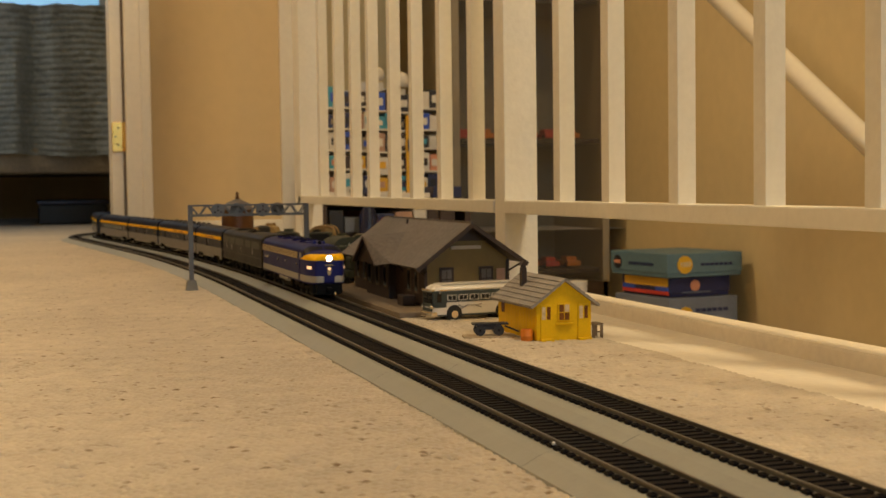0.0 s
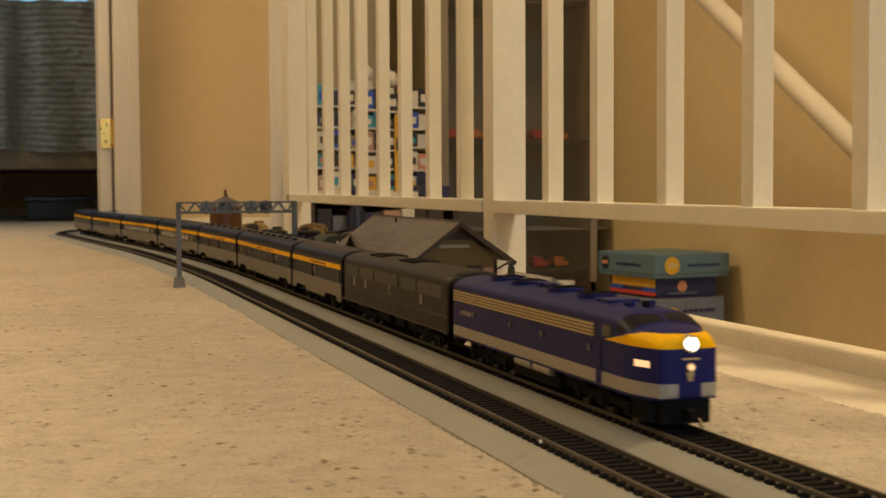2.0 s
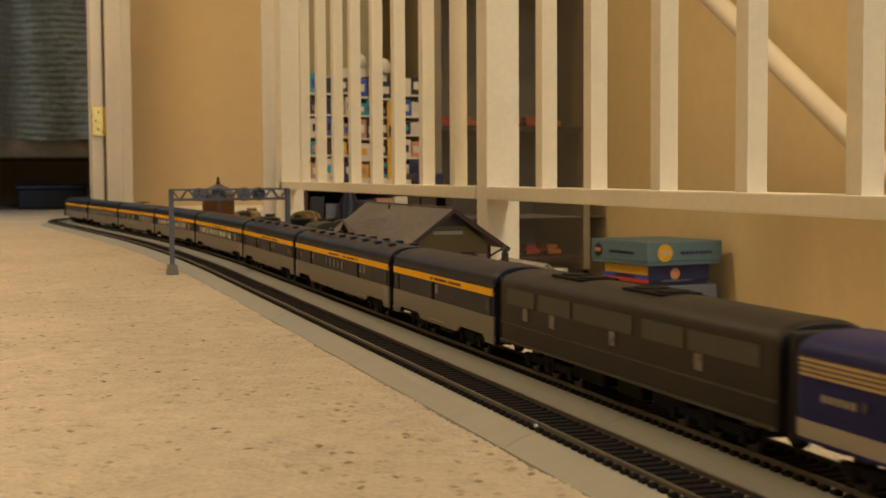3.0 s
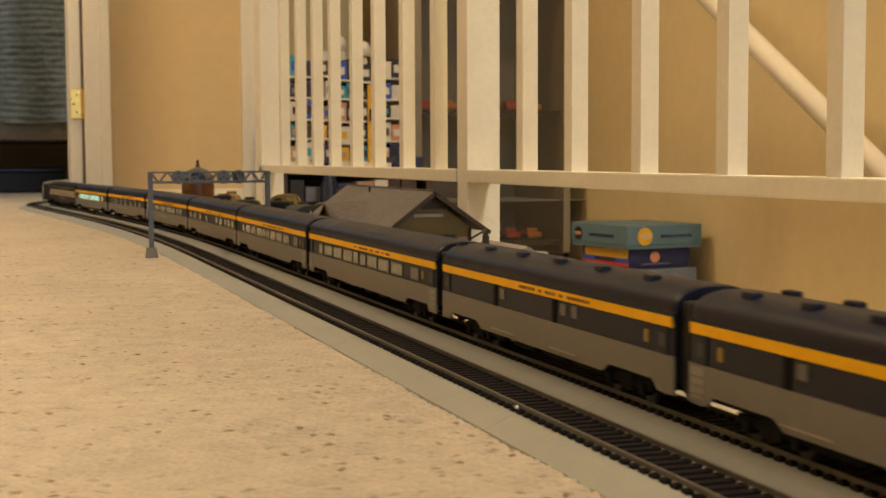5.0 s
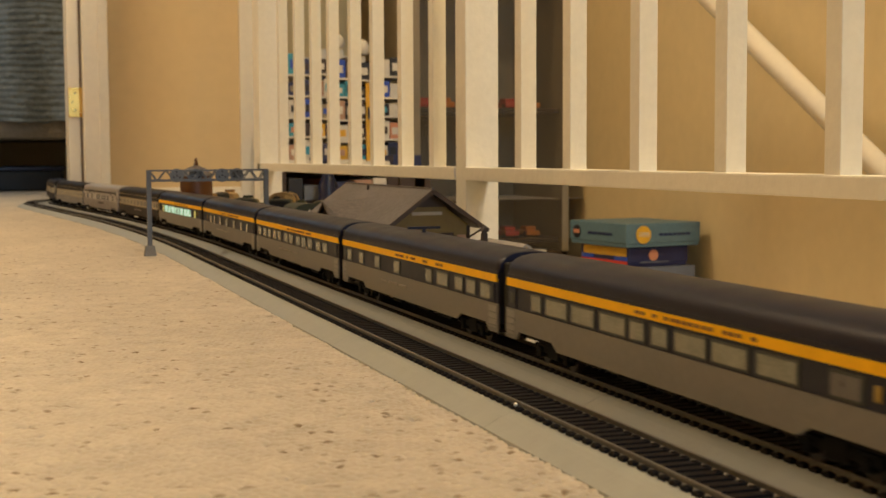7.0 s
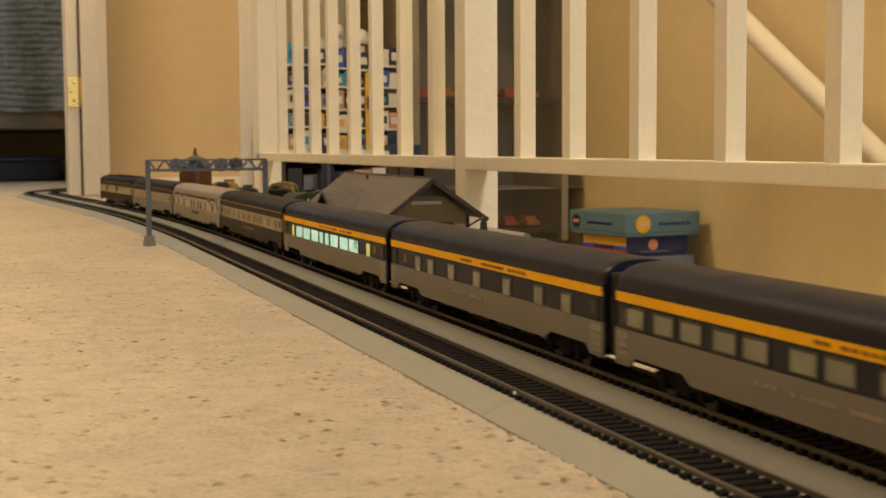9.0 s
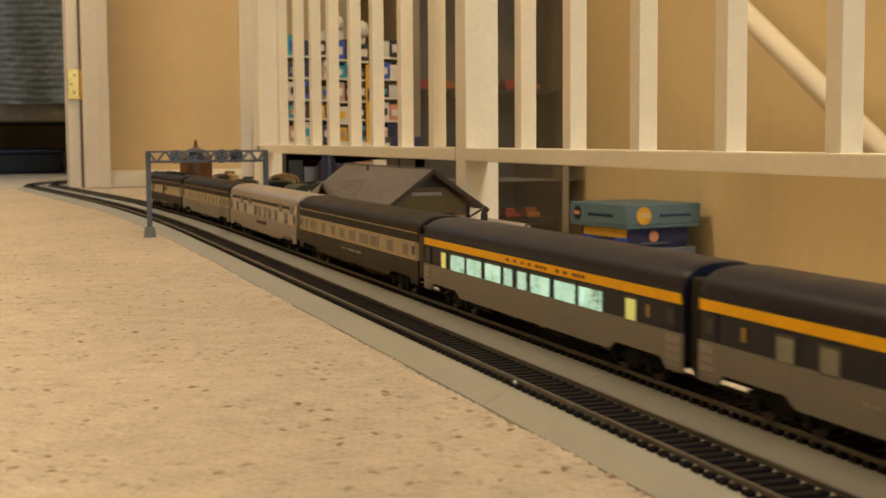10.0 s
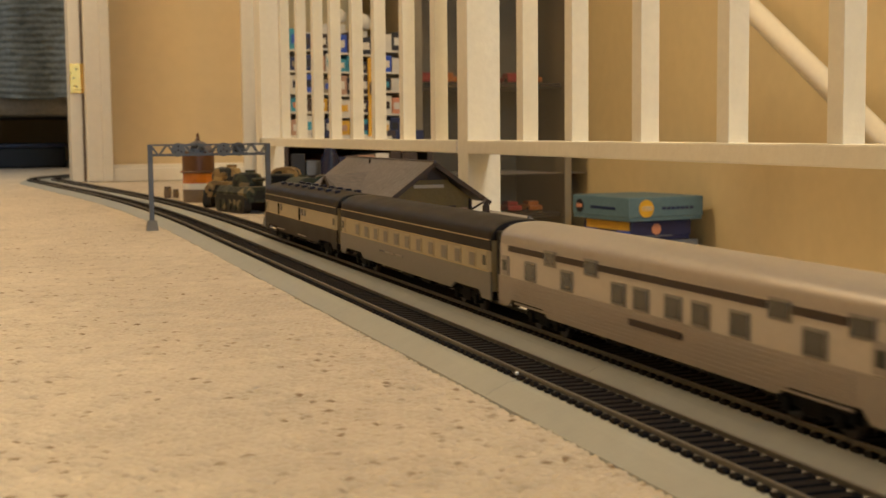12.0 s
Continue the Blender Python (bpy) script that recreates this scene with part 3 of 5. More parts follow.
def side_plate(name, car, y0, y1, z0, z1, w, mat, label="", d=0.0004, bevel=0.0):
    """A thin raised plate on both sides of a car."""
    for sx in (-1, 1):
        part(name, box(B(), sx * w - d, y0, z0, sx * w + d, y1, z1, bevel), mat, car, label)


def bars(name, car, y0, y1, z0, z1, w, mat, count, seed=1):
    """Lettering too small to read, as plain bars."""
    rnd = random.Random(seed)
    bm = B()
    step = (y1 - y0) / count
    for sx in (-1, 1):
        for k in range(count):
            if rnd.random() < 0.8:
                box(bm, sx * w - 0.0003, y0 + k * step, z0, sx * w + 0.0003, y0 + (k + 0.45 + 0.3 * rnd.random()) * step, z1)
    tagged(part(name, bm, mat, car), kind="stuff")


def underframe(car, L, trucks, z=0.0105):
    bm = box(B(), -0.013, -L / 2 + 0.012, z - 0.001, 0.013, L / 2 - 0.012, z + 0.004)
    part("underframe", bm, DARK, car)
    rnd = random.Random(int(L * 1000) + 7)
    y = -L * 0.22
    while y < L * 0.22:
        ln = 0.012 + 0.02 * rnd.random()
        part("equipment_box", box(B(), -0.0125, y, 0.0045 + 0.002 * rnd.random(), 0.0125, y + ln, z, 0.0008), DARK, car)
        y += ln + 0.004 + 0.012 * rnd.random()
    for s in (-1, 1):
        part("coupler", box(B(), -0.002, s * L / 2 - 0.004, 0.0065, 0.002, s * L / 2 + 0.0035, 0.0095, 0.0005), DARK, car)


def diaphragms(car, L, z1=0.042):
    for s in (-1, 1):
        part("diaphragm", box(B(), -0.0138, s * (L / 2 - 0.0031) - 0.0028, 0.0095, 0.0138, s * (L / 2 - 0.0031) + 0.0028, z1, 0.001), RUBBER, car)


def passenger_car(name, label, L, roof, upper, band, lower, stripe, windows, pane=None, lower_top=0.0222, vents=(), skirt=True, doors=(), grooves=False, letter_y=None, frame_mat=None, vent_rows=(-0.0075, 0.0075), emblem_y=None):
    """A lightweight passenger car. windows: rows of (from, to, low, high, pane) along the body."""
    W, H, ZE = 0.0166, 0.0470, 0.0385
    h = L / 2 - 0.0055
    car = thing(name, label, "model rail car", "cars of the model train")
    ends = [(-h, 0.955), (-h + 0.0015, 0.99), (-h + 0.004, 1.0), (h - 0.004, 1.0), (h - 0.0015, 0.99), (h, 0.955)]
    roofline = lambda k: [(x * k, 0.0375 + (z - 0.0375) * k) for x, z in section(W, ZE, H, 0.0372)]
    part("roof", loft(B(), [(y, roofline(k)) for y, k in ends]), roof, car, smooth=True)
    part("body", box(B(), -W, -h + 0.0006, 0.0125, W, h - 0.0006, 0.0374, 0.0008), band, car)
    # lower side with the skirt cut away at the trucks
    for sx in (-1, 1):
        x0, x1 = sx * W - 0.0005, sx * W + 0.0005
        c = h - 0.052
        out = [(-h, lower_top), (h, lower_top), (h, 0.0085), (h - 0.012, 0.0085), (h - 0.016, 0.0122), (c, 0.0122), (c - 0.006, 0.0088), (-c + 0.006, 0.0088), (-c, 0.0122), (-h + 0.016, 0.0122), (-h + 0.012, 0.0085), (-h, 0.0085)]
        bm = B()
        a = [bm.verts.new((x0, y, z)) for y, z in out]
        b = [bm.verts.new((x1, y, z)) for y, z in out]
        n = len(a)
        for k in range(n):
            bm.faces.new((a[k], a[(k + 1) % n], b[(k + 1) % n], b[k]))
        bm.faces.new(a[::-1])
        bm.faces.new(b)
        bmesh.ops.recalc_face_normals(bm, faces=bm.faces)
        bmesh.ops.triangulate(bm, faces=bm.faces)
        part("lower_side", bm, lower, car)
    if grooves:
        for k in range(7):
            z = 0.0105 + k * 0.0016
            side_plate("rib", car, -h + 0.02, h - 0.02, z, z + 0.0008, W + 0.0004, lower, d=0.0004)
    if upper is not None:
        side_plate("letterboard", car, -h, h, 0.0345 if stripe is not None else 0.0322, 0.0378, W, upper, d=0.0003)
        if stripe is None:
            for z in (0.0219, 0.0318, 0.0372):
                side_plate("pinstripe", car, -h + 0.002, h - 0.002, z, z + 0.0005, W + 0.0003, LOUVRE, d=0.0003)
    if stripe is not None:
        side_plate("stripe", car, -h + 0.001, h - 0.001, 0.0325, 0.0362, W + 0.0002, stripe, d=0.0005)
        bars("lettering", car, -h * 0.45, h * 0.15, 0.0337, 0.0350, W + 0.0008, LETTER, 20, seed=len(name) + int(L * 1e4))
    fm = frame_mat or WINFRAME
    for y0, y1, z0, z1, mat in windows:
        for sx in (-1, 1):
            f = part("window", box(B(), sx * W - 0.0005, y0 - 0.0011, z0 - 0.001, sx * W + 0.0005, y1 + 0.0011, z1 + 0.001, 0.0004), fm, car)
            part("pane", box(B(), sx * W - 0.0007, y0, z0, sx * W + 0.0007, y1, z1, 0.0002), mat or pane, f)
    for y0, panes in doors:
        side_plate("door_gap", car, y0 - 0.0019, y0 + 0.0019, 0.0222, 0.0322, W + 0.0002, DARK)
        side_plate("door_track", car, y0 - 0.024, y0 + 0.004, 0.0108, 0.0114, W + 0.0007, LETTERL, d=0.0004)
        for sx in (-1, 1):
            for yy in panes:
                part("door_window", box(B(), sx * W - 0.0006, yy - 0.0028, 0.0262, sx * W + 0.0006, yy + 0.0028, 0.0312, 0.0003), CURTAIN, car)
    for y in vents:
        for x in vent_rows:
            part("roof_vent", box(B(), x - 0.0022, y - 0.0035, 0.0448, x + 0.0022, y + 0.0035, 0.0482, 0.0008), CARROOF if roof is not CHROMER else roof, car)
    if emblem_y is not None:
        side_plate("emblem", car, emblem_y - 0.0014, emblem_y + 0.0014, 0.0250, 0.0296, W + 0.0002, EMBLEM, d=0.0003, bevel=0.0002)
    if letter_y:
        bars("name_lettering", car, letter_y[0], letter_y[1], 0.0165, 0.0178, W + 0.0007, LETTERL, 14, seed=5)
    if stripe is not None and L > 0.28:
        for y0, y1 in ((-h + 0.0012, -h + 0.0118), (h - 0.0105, h - 0.0012)):
            side_plate("end_panel", car, y0, y1, 0.0105, 0.0212, W + 0.0003, ENDPANEL, d=0.0004, bevel=0.0002)
            for k in range(3):
                side_plate("step", car, y0 + 0.0008, y1 - 0.0008, 0.0118 + 0.0030 * k, 0.0122 + 0.0030 * k, W + 0.0008, lower, d=0.0003)
    # vestibule doors and grab irons at the ends
    for s in (-1, 1):
        yy = s * (h - 0.008)
        side_plate("vestibule_door", car, yy - 0.0042, yy + 0.0042, 0.0226, 0.0318, W + 0.0001, lower if grooves else band, d=0.0005, bevel=0.0003)
        side_plate("door_pane", car, yy - 0.0022, yy + 0.0022, 0.0250, 0.0298, W + 0.0003, WINFRAME, d=0.0005)
    underframe(car, L, 2)
    diaphragms(car, L)
    for s in (-1, 1):
        truck(car, s * (h - 0.045), 2, 0.028)
    return car


def spread(y0, y1, n, w, z0=0.0232, z1=0.0297, mat=None):
    return [(y0 + (y1 - y0) * k / max(n - 1, 1) - w / 2, y0 + (y1 - y0) * k / max(n - 1, 1) + w / 2, z0, z1, mat) for k in range(n)]


def locomotive():
    W, H, ZE, Z0 = 0.0172, 0.0458, 0.0388, 0.0125
    L = 0.236
    f, r = -L / 2, L / 2
    car = thing("diesel_locomotive", "dark blue streamlined locomotive with yellow nose and lit headlight", "model locomotive", "cars of the model train")

    def shape(y):
        """Half width, eave and roof height along the body: a rounded bulldog nose and a sloping windscreen."""
        u = y - f
        k = min(max(u, 0.0) / 0.022, 1.0)
        w = W * (1 - 0.26 * (1 - k) ** 2.2)
        if u < 0.014:
            top = 0.0378 + 0.0024 * math.sin(min(max(u, 0.0) / 0.014, 1) * math.pi / 2)
        elif u < 0.026:
            top = 0.0402 + (H - 0.0008 - 0.0402) * ((u - 0.014) / 0.012) ** 0.9
        elif u < 0.05:
            top = H - 0.0008 + 0.0008 * (u - 0.026) / 0.024
        else:
            top = H
        return w, min(ZE, top - 0.0064), top

    def ring(y):
        """Half outline with close-set points, so that paint lines can follow it."""
        w, ze, top = shape(y)
        half = [(w, Z0 + (ze - Z0) * k / 20) for k in range(21)]
        for k in range(1, 15):
            a = math.pi / 2 * k / 14
            half.append((w * math.cos(a) ** 0.8 if k < 14 else 0.0, ze + (top - ze) * math.sin(a) ** 0.9))
        return half

    def hull():
        st = []
        # the nose rounds in towards a blunt face
        for k in range(9):
            a = math.pi / 2 * k / 9
            c = 0.30 + 0.70 * math.sin(a) ** 0.55
            st.append((f - 0.0034 * math.cos(a), [(x * c, 0.0240 + (z - 0.0240) * (0.5 + 0.5 * c)) for x, z in ring(f)]))
        for k in range(45):
            y = f + 0.048 * (k / 44) ** 1.2
            st.append((y, ring(y)))
        for y, k in ((0.0, 1.0), (r - 0.004, 1.0), (r - 0.001, 0.985), (r, 0.95)):
            st.append((y, [(x * k, Z0 + (z - Z0) * k) for x, z in ring(y)]))
        return loft(B(), st)

    part("body", hull(), NAVY, car, smooth=True)

    def paint(name, keep, cuts, mat, label="", proud=0.00016):
        """The part of the hull's skin for which keep(x, u, z) holds, cut clean along planes and a little proud of it."""
        bm = hull()
        for co, no in cuts:
            bmesh.ops.bisect_plane(bm, geom=bm.verts[:] + bm.edges[:] + bm.faces[:], dist=0.000005, plane_co=co, plane_no=no)
        bm.normal_update()
        mid = [(fc, fc.calc_center_median()) for fc in bm.faces]
        drop = [fc for fc, c in mid if not keep(abs(c.x), c.y - f, c.z)]
        for v in bm.verts:
            v.co += v.normal * proud
        bmesh.ops.delete(bm, geom=drop, context="FACES")
        return part(name, bm, mat, car, label, smooth=True)

    def level(z):
        return (0, 0, z), (0, 0, 1)

    def across(u):
        return (0, f + u, 0), (0, 1, 0)

    def upright(x):
        return (x, 0, 0), (1, 0, 0)

    # the yellow stripe's upper edge falls in two straight slopes from the lamp to a point beside the cab
    KNOTS = ((-0.006, 0.0378), (0.010, 0.0378), (0.022, 0.0354), (0.037, 0.0327))

    def gold_top(u):
        for (a, za), (b, zb) in zip(KNOTS, KNOTS[1:]):
            if u <= b:
                return za + (zb - za) * (u - a) / (b - a)
        return 0.0

    slopes = [((0, f + a, za), (0, zb - za, a - b)) for (a, za), (b, zb) in zip(KNOTS, KNOTS[1:])]
    paint("nose_stripe", lambda x, u, z: u < 0.037 and 0.0325 < z < gold_top(u), [level(0.0325), across(0.010), across(0.022)] + slopes, GOLD, "yellow nose stripe")
    paint("lower_band", lambda x, u, z: 0.0137 < z < 0.0192 and (u > 0.0 or x > 0.0048) and u < L - 0.001, [level(0.0137), level(0.0192), upright(0.0048), upright(-0.0048)], SILVERP, "grey painted band")
    paint("windscreen", lambda x, u, z: 0.0160 < u < 0.0245 and z > gold_top(u) + 0.0016 and z < 0.0435 and x > 0.0010, [across(0.0160), across(0.0245), level(0.0435), upright(0.0010), upright(-0.0010)] + [((0, f + u, gold_top(u) + 0.0016), (0, gold_top(u + 0.001) - gold_top(u), -0.001)) for u in (0.014, 0.0262)], SCREEN, "dark windscreen")
    paint("number_board", lambda x, u, z: 0.0026 < u < 0.0110 and 0.0250 < z < 0.0276, [across(0.0026), across(0.0110), level(0.0250), level(0.0276)], NUMB, "lit number boards", 0.0003)
    # side grilles under the roof edge
    for sx in (-1, 1):
        g = part("grille", box(B(), sx * W - 0.0004, f + 0.046, 0.0325, sx * W + 0.0004, r - 0.003, 0.0385), DKWOOD, car)
        for k in range(4):
            z = 0.0327 + k * 0.00148
            part("slat", box(B(), sx * W - 0.0009, f + 0.0465, z, sx * W + 0.0009, r - 0.0035, z + 0.0009), LOUVRE, g)
    # cab windows
    for sx in (-1, 1):
        part("cab_window", box(B(), sx * W - 0.0005, f + 0.030, 0.0335, sx * W + 0.0004, f + 0.0385, 0.0385, 0.0004), GLASSD, car)
        part("cab_door", box(B(), sx * W - 0.0005, f + 0.0395, 0.0138, sx * W + 0.0008, f + 0.0450, 0.0320, 0.0004), NAVY, car)
        for k, u in enumerate((0.052, 0.105, 0.146, 0.200)):
            part("porthole", rod(B(), (sx * (W - 0.0004), f + u, 0.0275), (sx * (W + 0.0006), f + u, 0.0275), 0.0017, n=16), GLASSD, car)
        bmn = B()
        for k in range(5):
            box(bmn, sx * W - 0.0004, f + 0.205 + k * 0.0036, 0.0258, sx * W + 0.0004, f + 0.2072 + k * 0.0036, 0.0280)
        part("lettering", bmn, LETTERL, car)
    h = part("headlight", rod(B(), (0, f + 0.001, 0.0345), (0, f - 0.0046, 0.0345), 0.0034, n=24), CHR, car)
    part("lamp", rod(B(), (0, f - 0.0045, 0.0345), (0, f - 0.0051, 0.0345), 0.0025, n=24), HEADL, h, "glowing headlight")
    h2 = part("lower_headlight", rod(B(), (0, f + 0.001, 0.0255), (0, f - 0.0044, 0.0255), 0.0018, n=20), CHR, car)
    part("lamp", rod(B(), (0, f - 0.0043, 0.0255), (0, f - 0.0050, 0.0255), 0.0011, n=20), NUMB, h2)
    bm = box(B(), -0.0036, f - 0.0042, 0.0282, 0.0036, f - 0.0020, 0.0290, 0.0003)
    part("nose_emblem", bm, LOUVRE, car)
    bm = B()
    slab(bm, [(-0.0018, f - 0.0038, 0.0235), (0.0018, f - 0.0038, 0.0235), (0.0008, f - 0.0039, 0.0200), (-0.0008, f - 0.0039, 0.0200)], 0.0006)
    part("nose_emblem", bm, LOUVRE, car)
    # pilot, steps, coupler
    bm = box(B(), -0.0132, f + 0.0040, 0.0030, 0.0132, f + 0.020, 0.0130, 0.0015)
    box(bm, -0.0105, f - 0.0008, 0.0030, 0.0105, f + 0.006, 0.0128, 0.0012)
    part("pilot", bm, DARK, car)
    part("coupler", box(B(), -0.0018, f - 0.0065, 0.0060, 0.0018, f - 0.0005, 0.0092, 0.0006), DARK, car)
    part("air_hose", rod(B(), (0.0050, f - 0.0040, 0.0020), (0.0050, f - 0.0015, 0.0050), 0.0007, n=8), CHR, car)
    # roof gear
    for y, s in ((-0.035, 1), (0.0, 1), (0.048, 1), (0.078, 1)):
        fan = part("roof_fan", rod(B(), (0, y, 0.0445), (0, y, 0.0474), 0.0088, n=28), NAVY, car)
        for k in range(4):
            part("fan_blade_guard", box(B(), -0.0078, y - 0.0065 + k * 0.0042, 0.0473, 0.0078, y - 0.0055 + k * 0.0042, 0.0477), DARK, fan)
    for y in (0.018, 0.029):
        part("exhaust_stack", box(B(), -0.0028, y - 0.004, 0.0445, 0.0028, y + 0.004, 0.0480, 0.0006), NAVY, car)
    part("roof_hatch", box(B(), -0.0075, -0.064, 0.0445, 0.0075, -0.050, 0.0468, 0.0006), NAVY, car)
    part("horn", rod(B(), (0.004, f + 0.046, 0.0458), (0.004, f + 0.036, 0.0466), 0.0007, 0.0014, n=12), NAVY, car)
    part("horn", rod(B(), (-0.004, f + 0.046, 0.0458), (-0.004, f + 0.038, 0.0466), 0.0007, 0.0014, n=12), NAVY, car)
    part("cab_roof_beacon", rod(B(), (0, f + 0.034, 0.0450), (0, f + 0.034, 0.0478), 0.0016, n=12), DARK, car)
    # tanks between the trucks
    part("fuel_tank", box(B(), -0.0150, -0.028, 0.0038, 0.0150, 0.030, 0.0130, 0.002), DARK, car)
    for s in (-1, 1):
        for y in (-0.012, 0.012):
            part("air_tank", rod(B(), (s * 0.0155, y - 0.010, 0.0112), (s * 0.0155, y + 0.010, 0.0112), 0.0022, n=14), SILVERP, car)
    underframe(car, L, 2, 0.0120)
    for s in (-1, 1):
        truck(car, s * 0.070, 3, 0.0245, 0.0056)
    return car


def b_unit():
    L, W = span(0), 0.0172
    h = L / 2 - 0.0055
    car = thing("booster_unit", "weathered olive-grey cabless booster unit with patched sides", "model locomotive", "cars of the model train")
    roofl = lambda k: [(x * k, 0.0125 + (z - 0.0125) * k) for x, z in section(W, 0.0388, 0.0470, 0.0125)]
    part("body", loft(B(), [(-h, roofl(0.96)), (-h + 0.0015, roofl(0.99)), (-h + 0.004, roofl(1)), (h - 0.004, roofl(1)), (h - 0.0015, roofl(0.99)), (h, roofl(0.96))]), OLIVE, car, smooth=True)
    for y0, y1 in ((-0.114, -0.066), (-0.063, -0.030), (-0.022, 0.034), (0.038, 0.074), (0.079, 0.114)):
        side_plate("side_panel", car, y0, y1, 0.0312, 0.0385, W, PATCH)
    for y in (-0.074, -0.004, 0.058, 0.090):
        side_plate("port", car, y - 0.003, y + 0.003, 0.0248, 0.0308, W + 0.0002, CURTAIN, bevel=0.0004)
    side_plate("sill", car, -h, h, 0.0125, 0.0136, W + 0.0002, PATCH)
    side_plate("batten", car, -h, h, 0.0214, 0.0221, W + 0.0001, PATCH)
    for y in (-0.012, 0.062):
        part("roof_hatch", box(B(), -0.009, y - 0.017, 0.0455, 0.009, y + 0.017, 0.0474, 0.0005), DARK, car)
        for v in (-0.009, 0.009):
            part("fan", rod(B(), (0, y + v, 0.0473), (0, y + v, 0.0479), 0.0070, n=24), DARK, car)
    underframe(car, L, 2, 0.0120)
    diaphragms(car, L, 0.044)
    for s in (-1, 1):
        truck(car, s * 0.072, 3, 0.0245, 0.0056)
    return car


# where each gap between two cars lies behind the first one
GAPS = (0.0, 0.2580, 0.4504, 0.7501, 1.0132, 1.3237, 1.6286, 1.9289, 2.2325, 2.5312, 2.8304, 3.1393, 3.4436, 3.7422, 4.0042)


def span(k):
    return GAPS[k + 1] - GAPS[k]


def middle(k):
    return (GAPS[k + 1] + GAPS[k]) / 2


cars = []  # (object, middle behind the gap after the locomotive)
loco = locomotive()
cars.append((loco, -0.1225))
cars.append((b_unit(), middle(0)))
std = dict(roof=CARROOF, upper=CARROOF, band=CARBAND, lower=CARGREY, stripe=GOLD, pane=WINDOW)
VENT = [-0.118 + 0.034 * k for k in range(8)]
cars.append((passenger_car("express_car", "short express car with dark roof, yellow stripe and grey lower side", span(1), windows=[], doors=((0.010, (0.002,)),), **std), middle(1)))
cars.append((passenger_car("baggage_car", "baggage car with yellow stripe, sliding doors and roof vents", span(2), windows=spread(-0.02, 0.03, 5, 0.0045, 0.0252, 0.0297, CURTAIN), doors=((-0.065, (-0.073, -0.083)), (0.085, (0.077,))), vents=VENT, emblem_y=0.124, **std), middle(2)))
cars.append((passenger_car("baggage_car", "baggage car with yellow stripe, sliding doors and roof vents", span(3), windows=[], doors=((-0.0211, (-0.0305, -0.0419)), (0.0484, (0.0396,))), vents=[0.1228 - 0.0428 * k for k in range(6)], vent_rows=(-0.0072,), emblem_y=-0.1051, **std), middle(3)))
COACH = ((0.1115, 0.0100), (0.0895, 0.0210), (0.0632, 0.0210), (0.0360, 0.0212), (0.0155, 0.0108), (-0.0020, 0.0110), (-0.0240, 0.0206), (-0.0495, 0.0212), (-0.0770, 0.0215), (-0.1120, 0.0140))
coach = [(y - w / 2, y + w / 2, 0.0238, 0.0303, WINDOW if w != 0.0140 else CURTAIN) for y, w in COACH]
for k in (4, 5):
    cars.append((passenger_car("coach", "passenger coach with yellow stripe and broad pale windows", span(k), windows=coach, emblem_y=-0.1260, **std), middle(k)))
SLEEP = ((0.1260, 0.0100), (0.0970, 0.0095), (0.0600, 0.0100), (0.0190, 0.0105), (-0.0410, 0.0095), (-0.0640, 0.0170), (-0.0900, 0.0105), (-0.1080, 0.0120), (-0.1285, 0.0130))
c8 = passenger_car("coach", "passenger coach with yellow stripe and windows gathered at its leading half", span(6), windows=[(y - w / 2, y + w / 2, 0.0238, 0.0303, WINDOW) for y, w in SLEEP], letter_y=(0.0, 0.05), **std)
cars.append((c8, middle(6)))
part("antenna_bar", box(B(), -0.010, 0.018, 0.0490, 0.010, 0.0202, 0.0505), CARROOF, c8)
part("antenna_post", box(B(), -0.001, 0.0185, 0.0460, 0.001, 0.0198, 0.0492), CARROOF, c8)
cars.append((passenger_car("sleeping_car", "sleeping car with yellow stripe and evenly spaced small windows", span(7), windows=[(y - 0.0066, y + 0.0066, 0.0238, 0.0303, WINDOW) for y in (0.1300, 0.1080, 0.0885, 0.0665, 0.0478, 0.0220, 0.0040, -0.0215, -0.0400, -0.0615, -0.0875, -0.1080)], letter_y=(-0.02, 0.05), **std), middle(7)))
cars.append((passenger_car("sleeping_car", "sleeping car with yellow stripe and sparse small windows", span(8), windows=[(y - 0.0045, y + 0.0045, 0.0222, 0.0298, WINDOW) for y in (0.0918, 0.0693, 0.0356, -0.0024, -0.0419, -0.0796, -0.1089)], letter_y=(-0.01, 0.055), emblem_y=0.1155, **std), middle(8)))
lit = [(y - w / 2, y + w / 2, 0.0222, 0.0302, LITWIN) for y, w in ((0.0889, 0.0205), (0.0644, 0.0200), (0.0386, 0.0195), (0.0188, 0.0100), (0.0019, 0.0105), (-0.0185, 0.0205), (-0.0447, 0.0205), (-0.0698, 0.0215))]
lit += [(0.1070, 0.1140, 0.0222, 0.0302, LITWIN2), (-0.1090, -0.1010, 0.0222, 0.0302, LITWIN2)]
cars.append((passenger_car("lounge_car", "lounge car with yellow stripe and glowing greenish lit windows", span(9), windows=lit, emblem_y=-0.1185, **std), middle(9)))
old = dict(roof=OLDROOF, upper=OLDROOF, band=CREAMBAND, lower=BROWNCAR, stripe=None, pane=CARGREY, frame_mat=CREAMBAND)
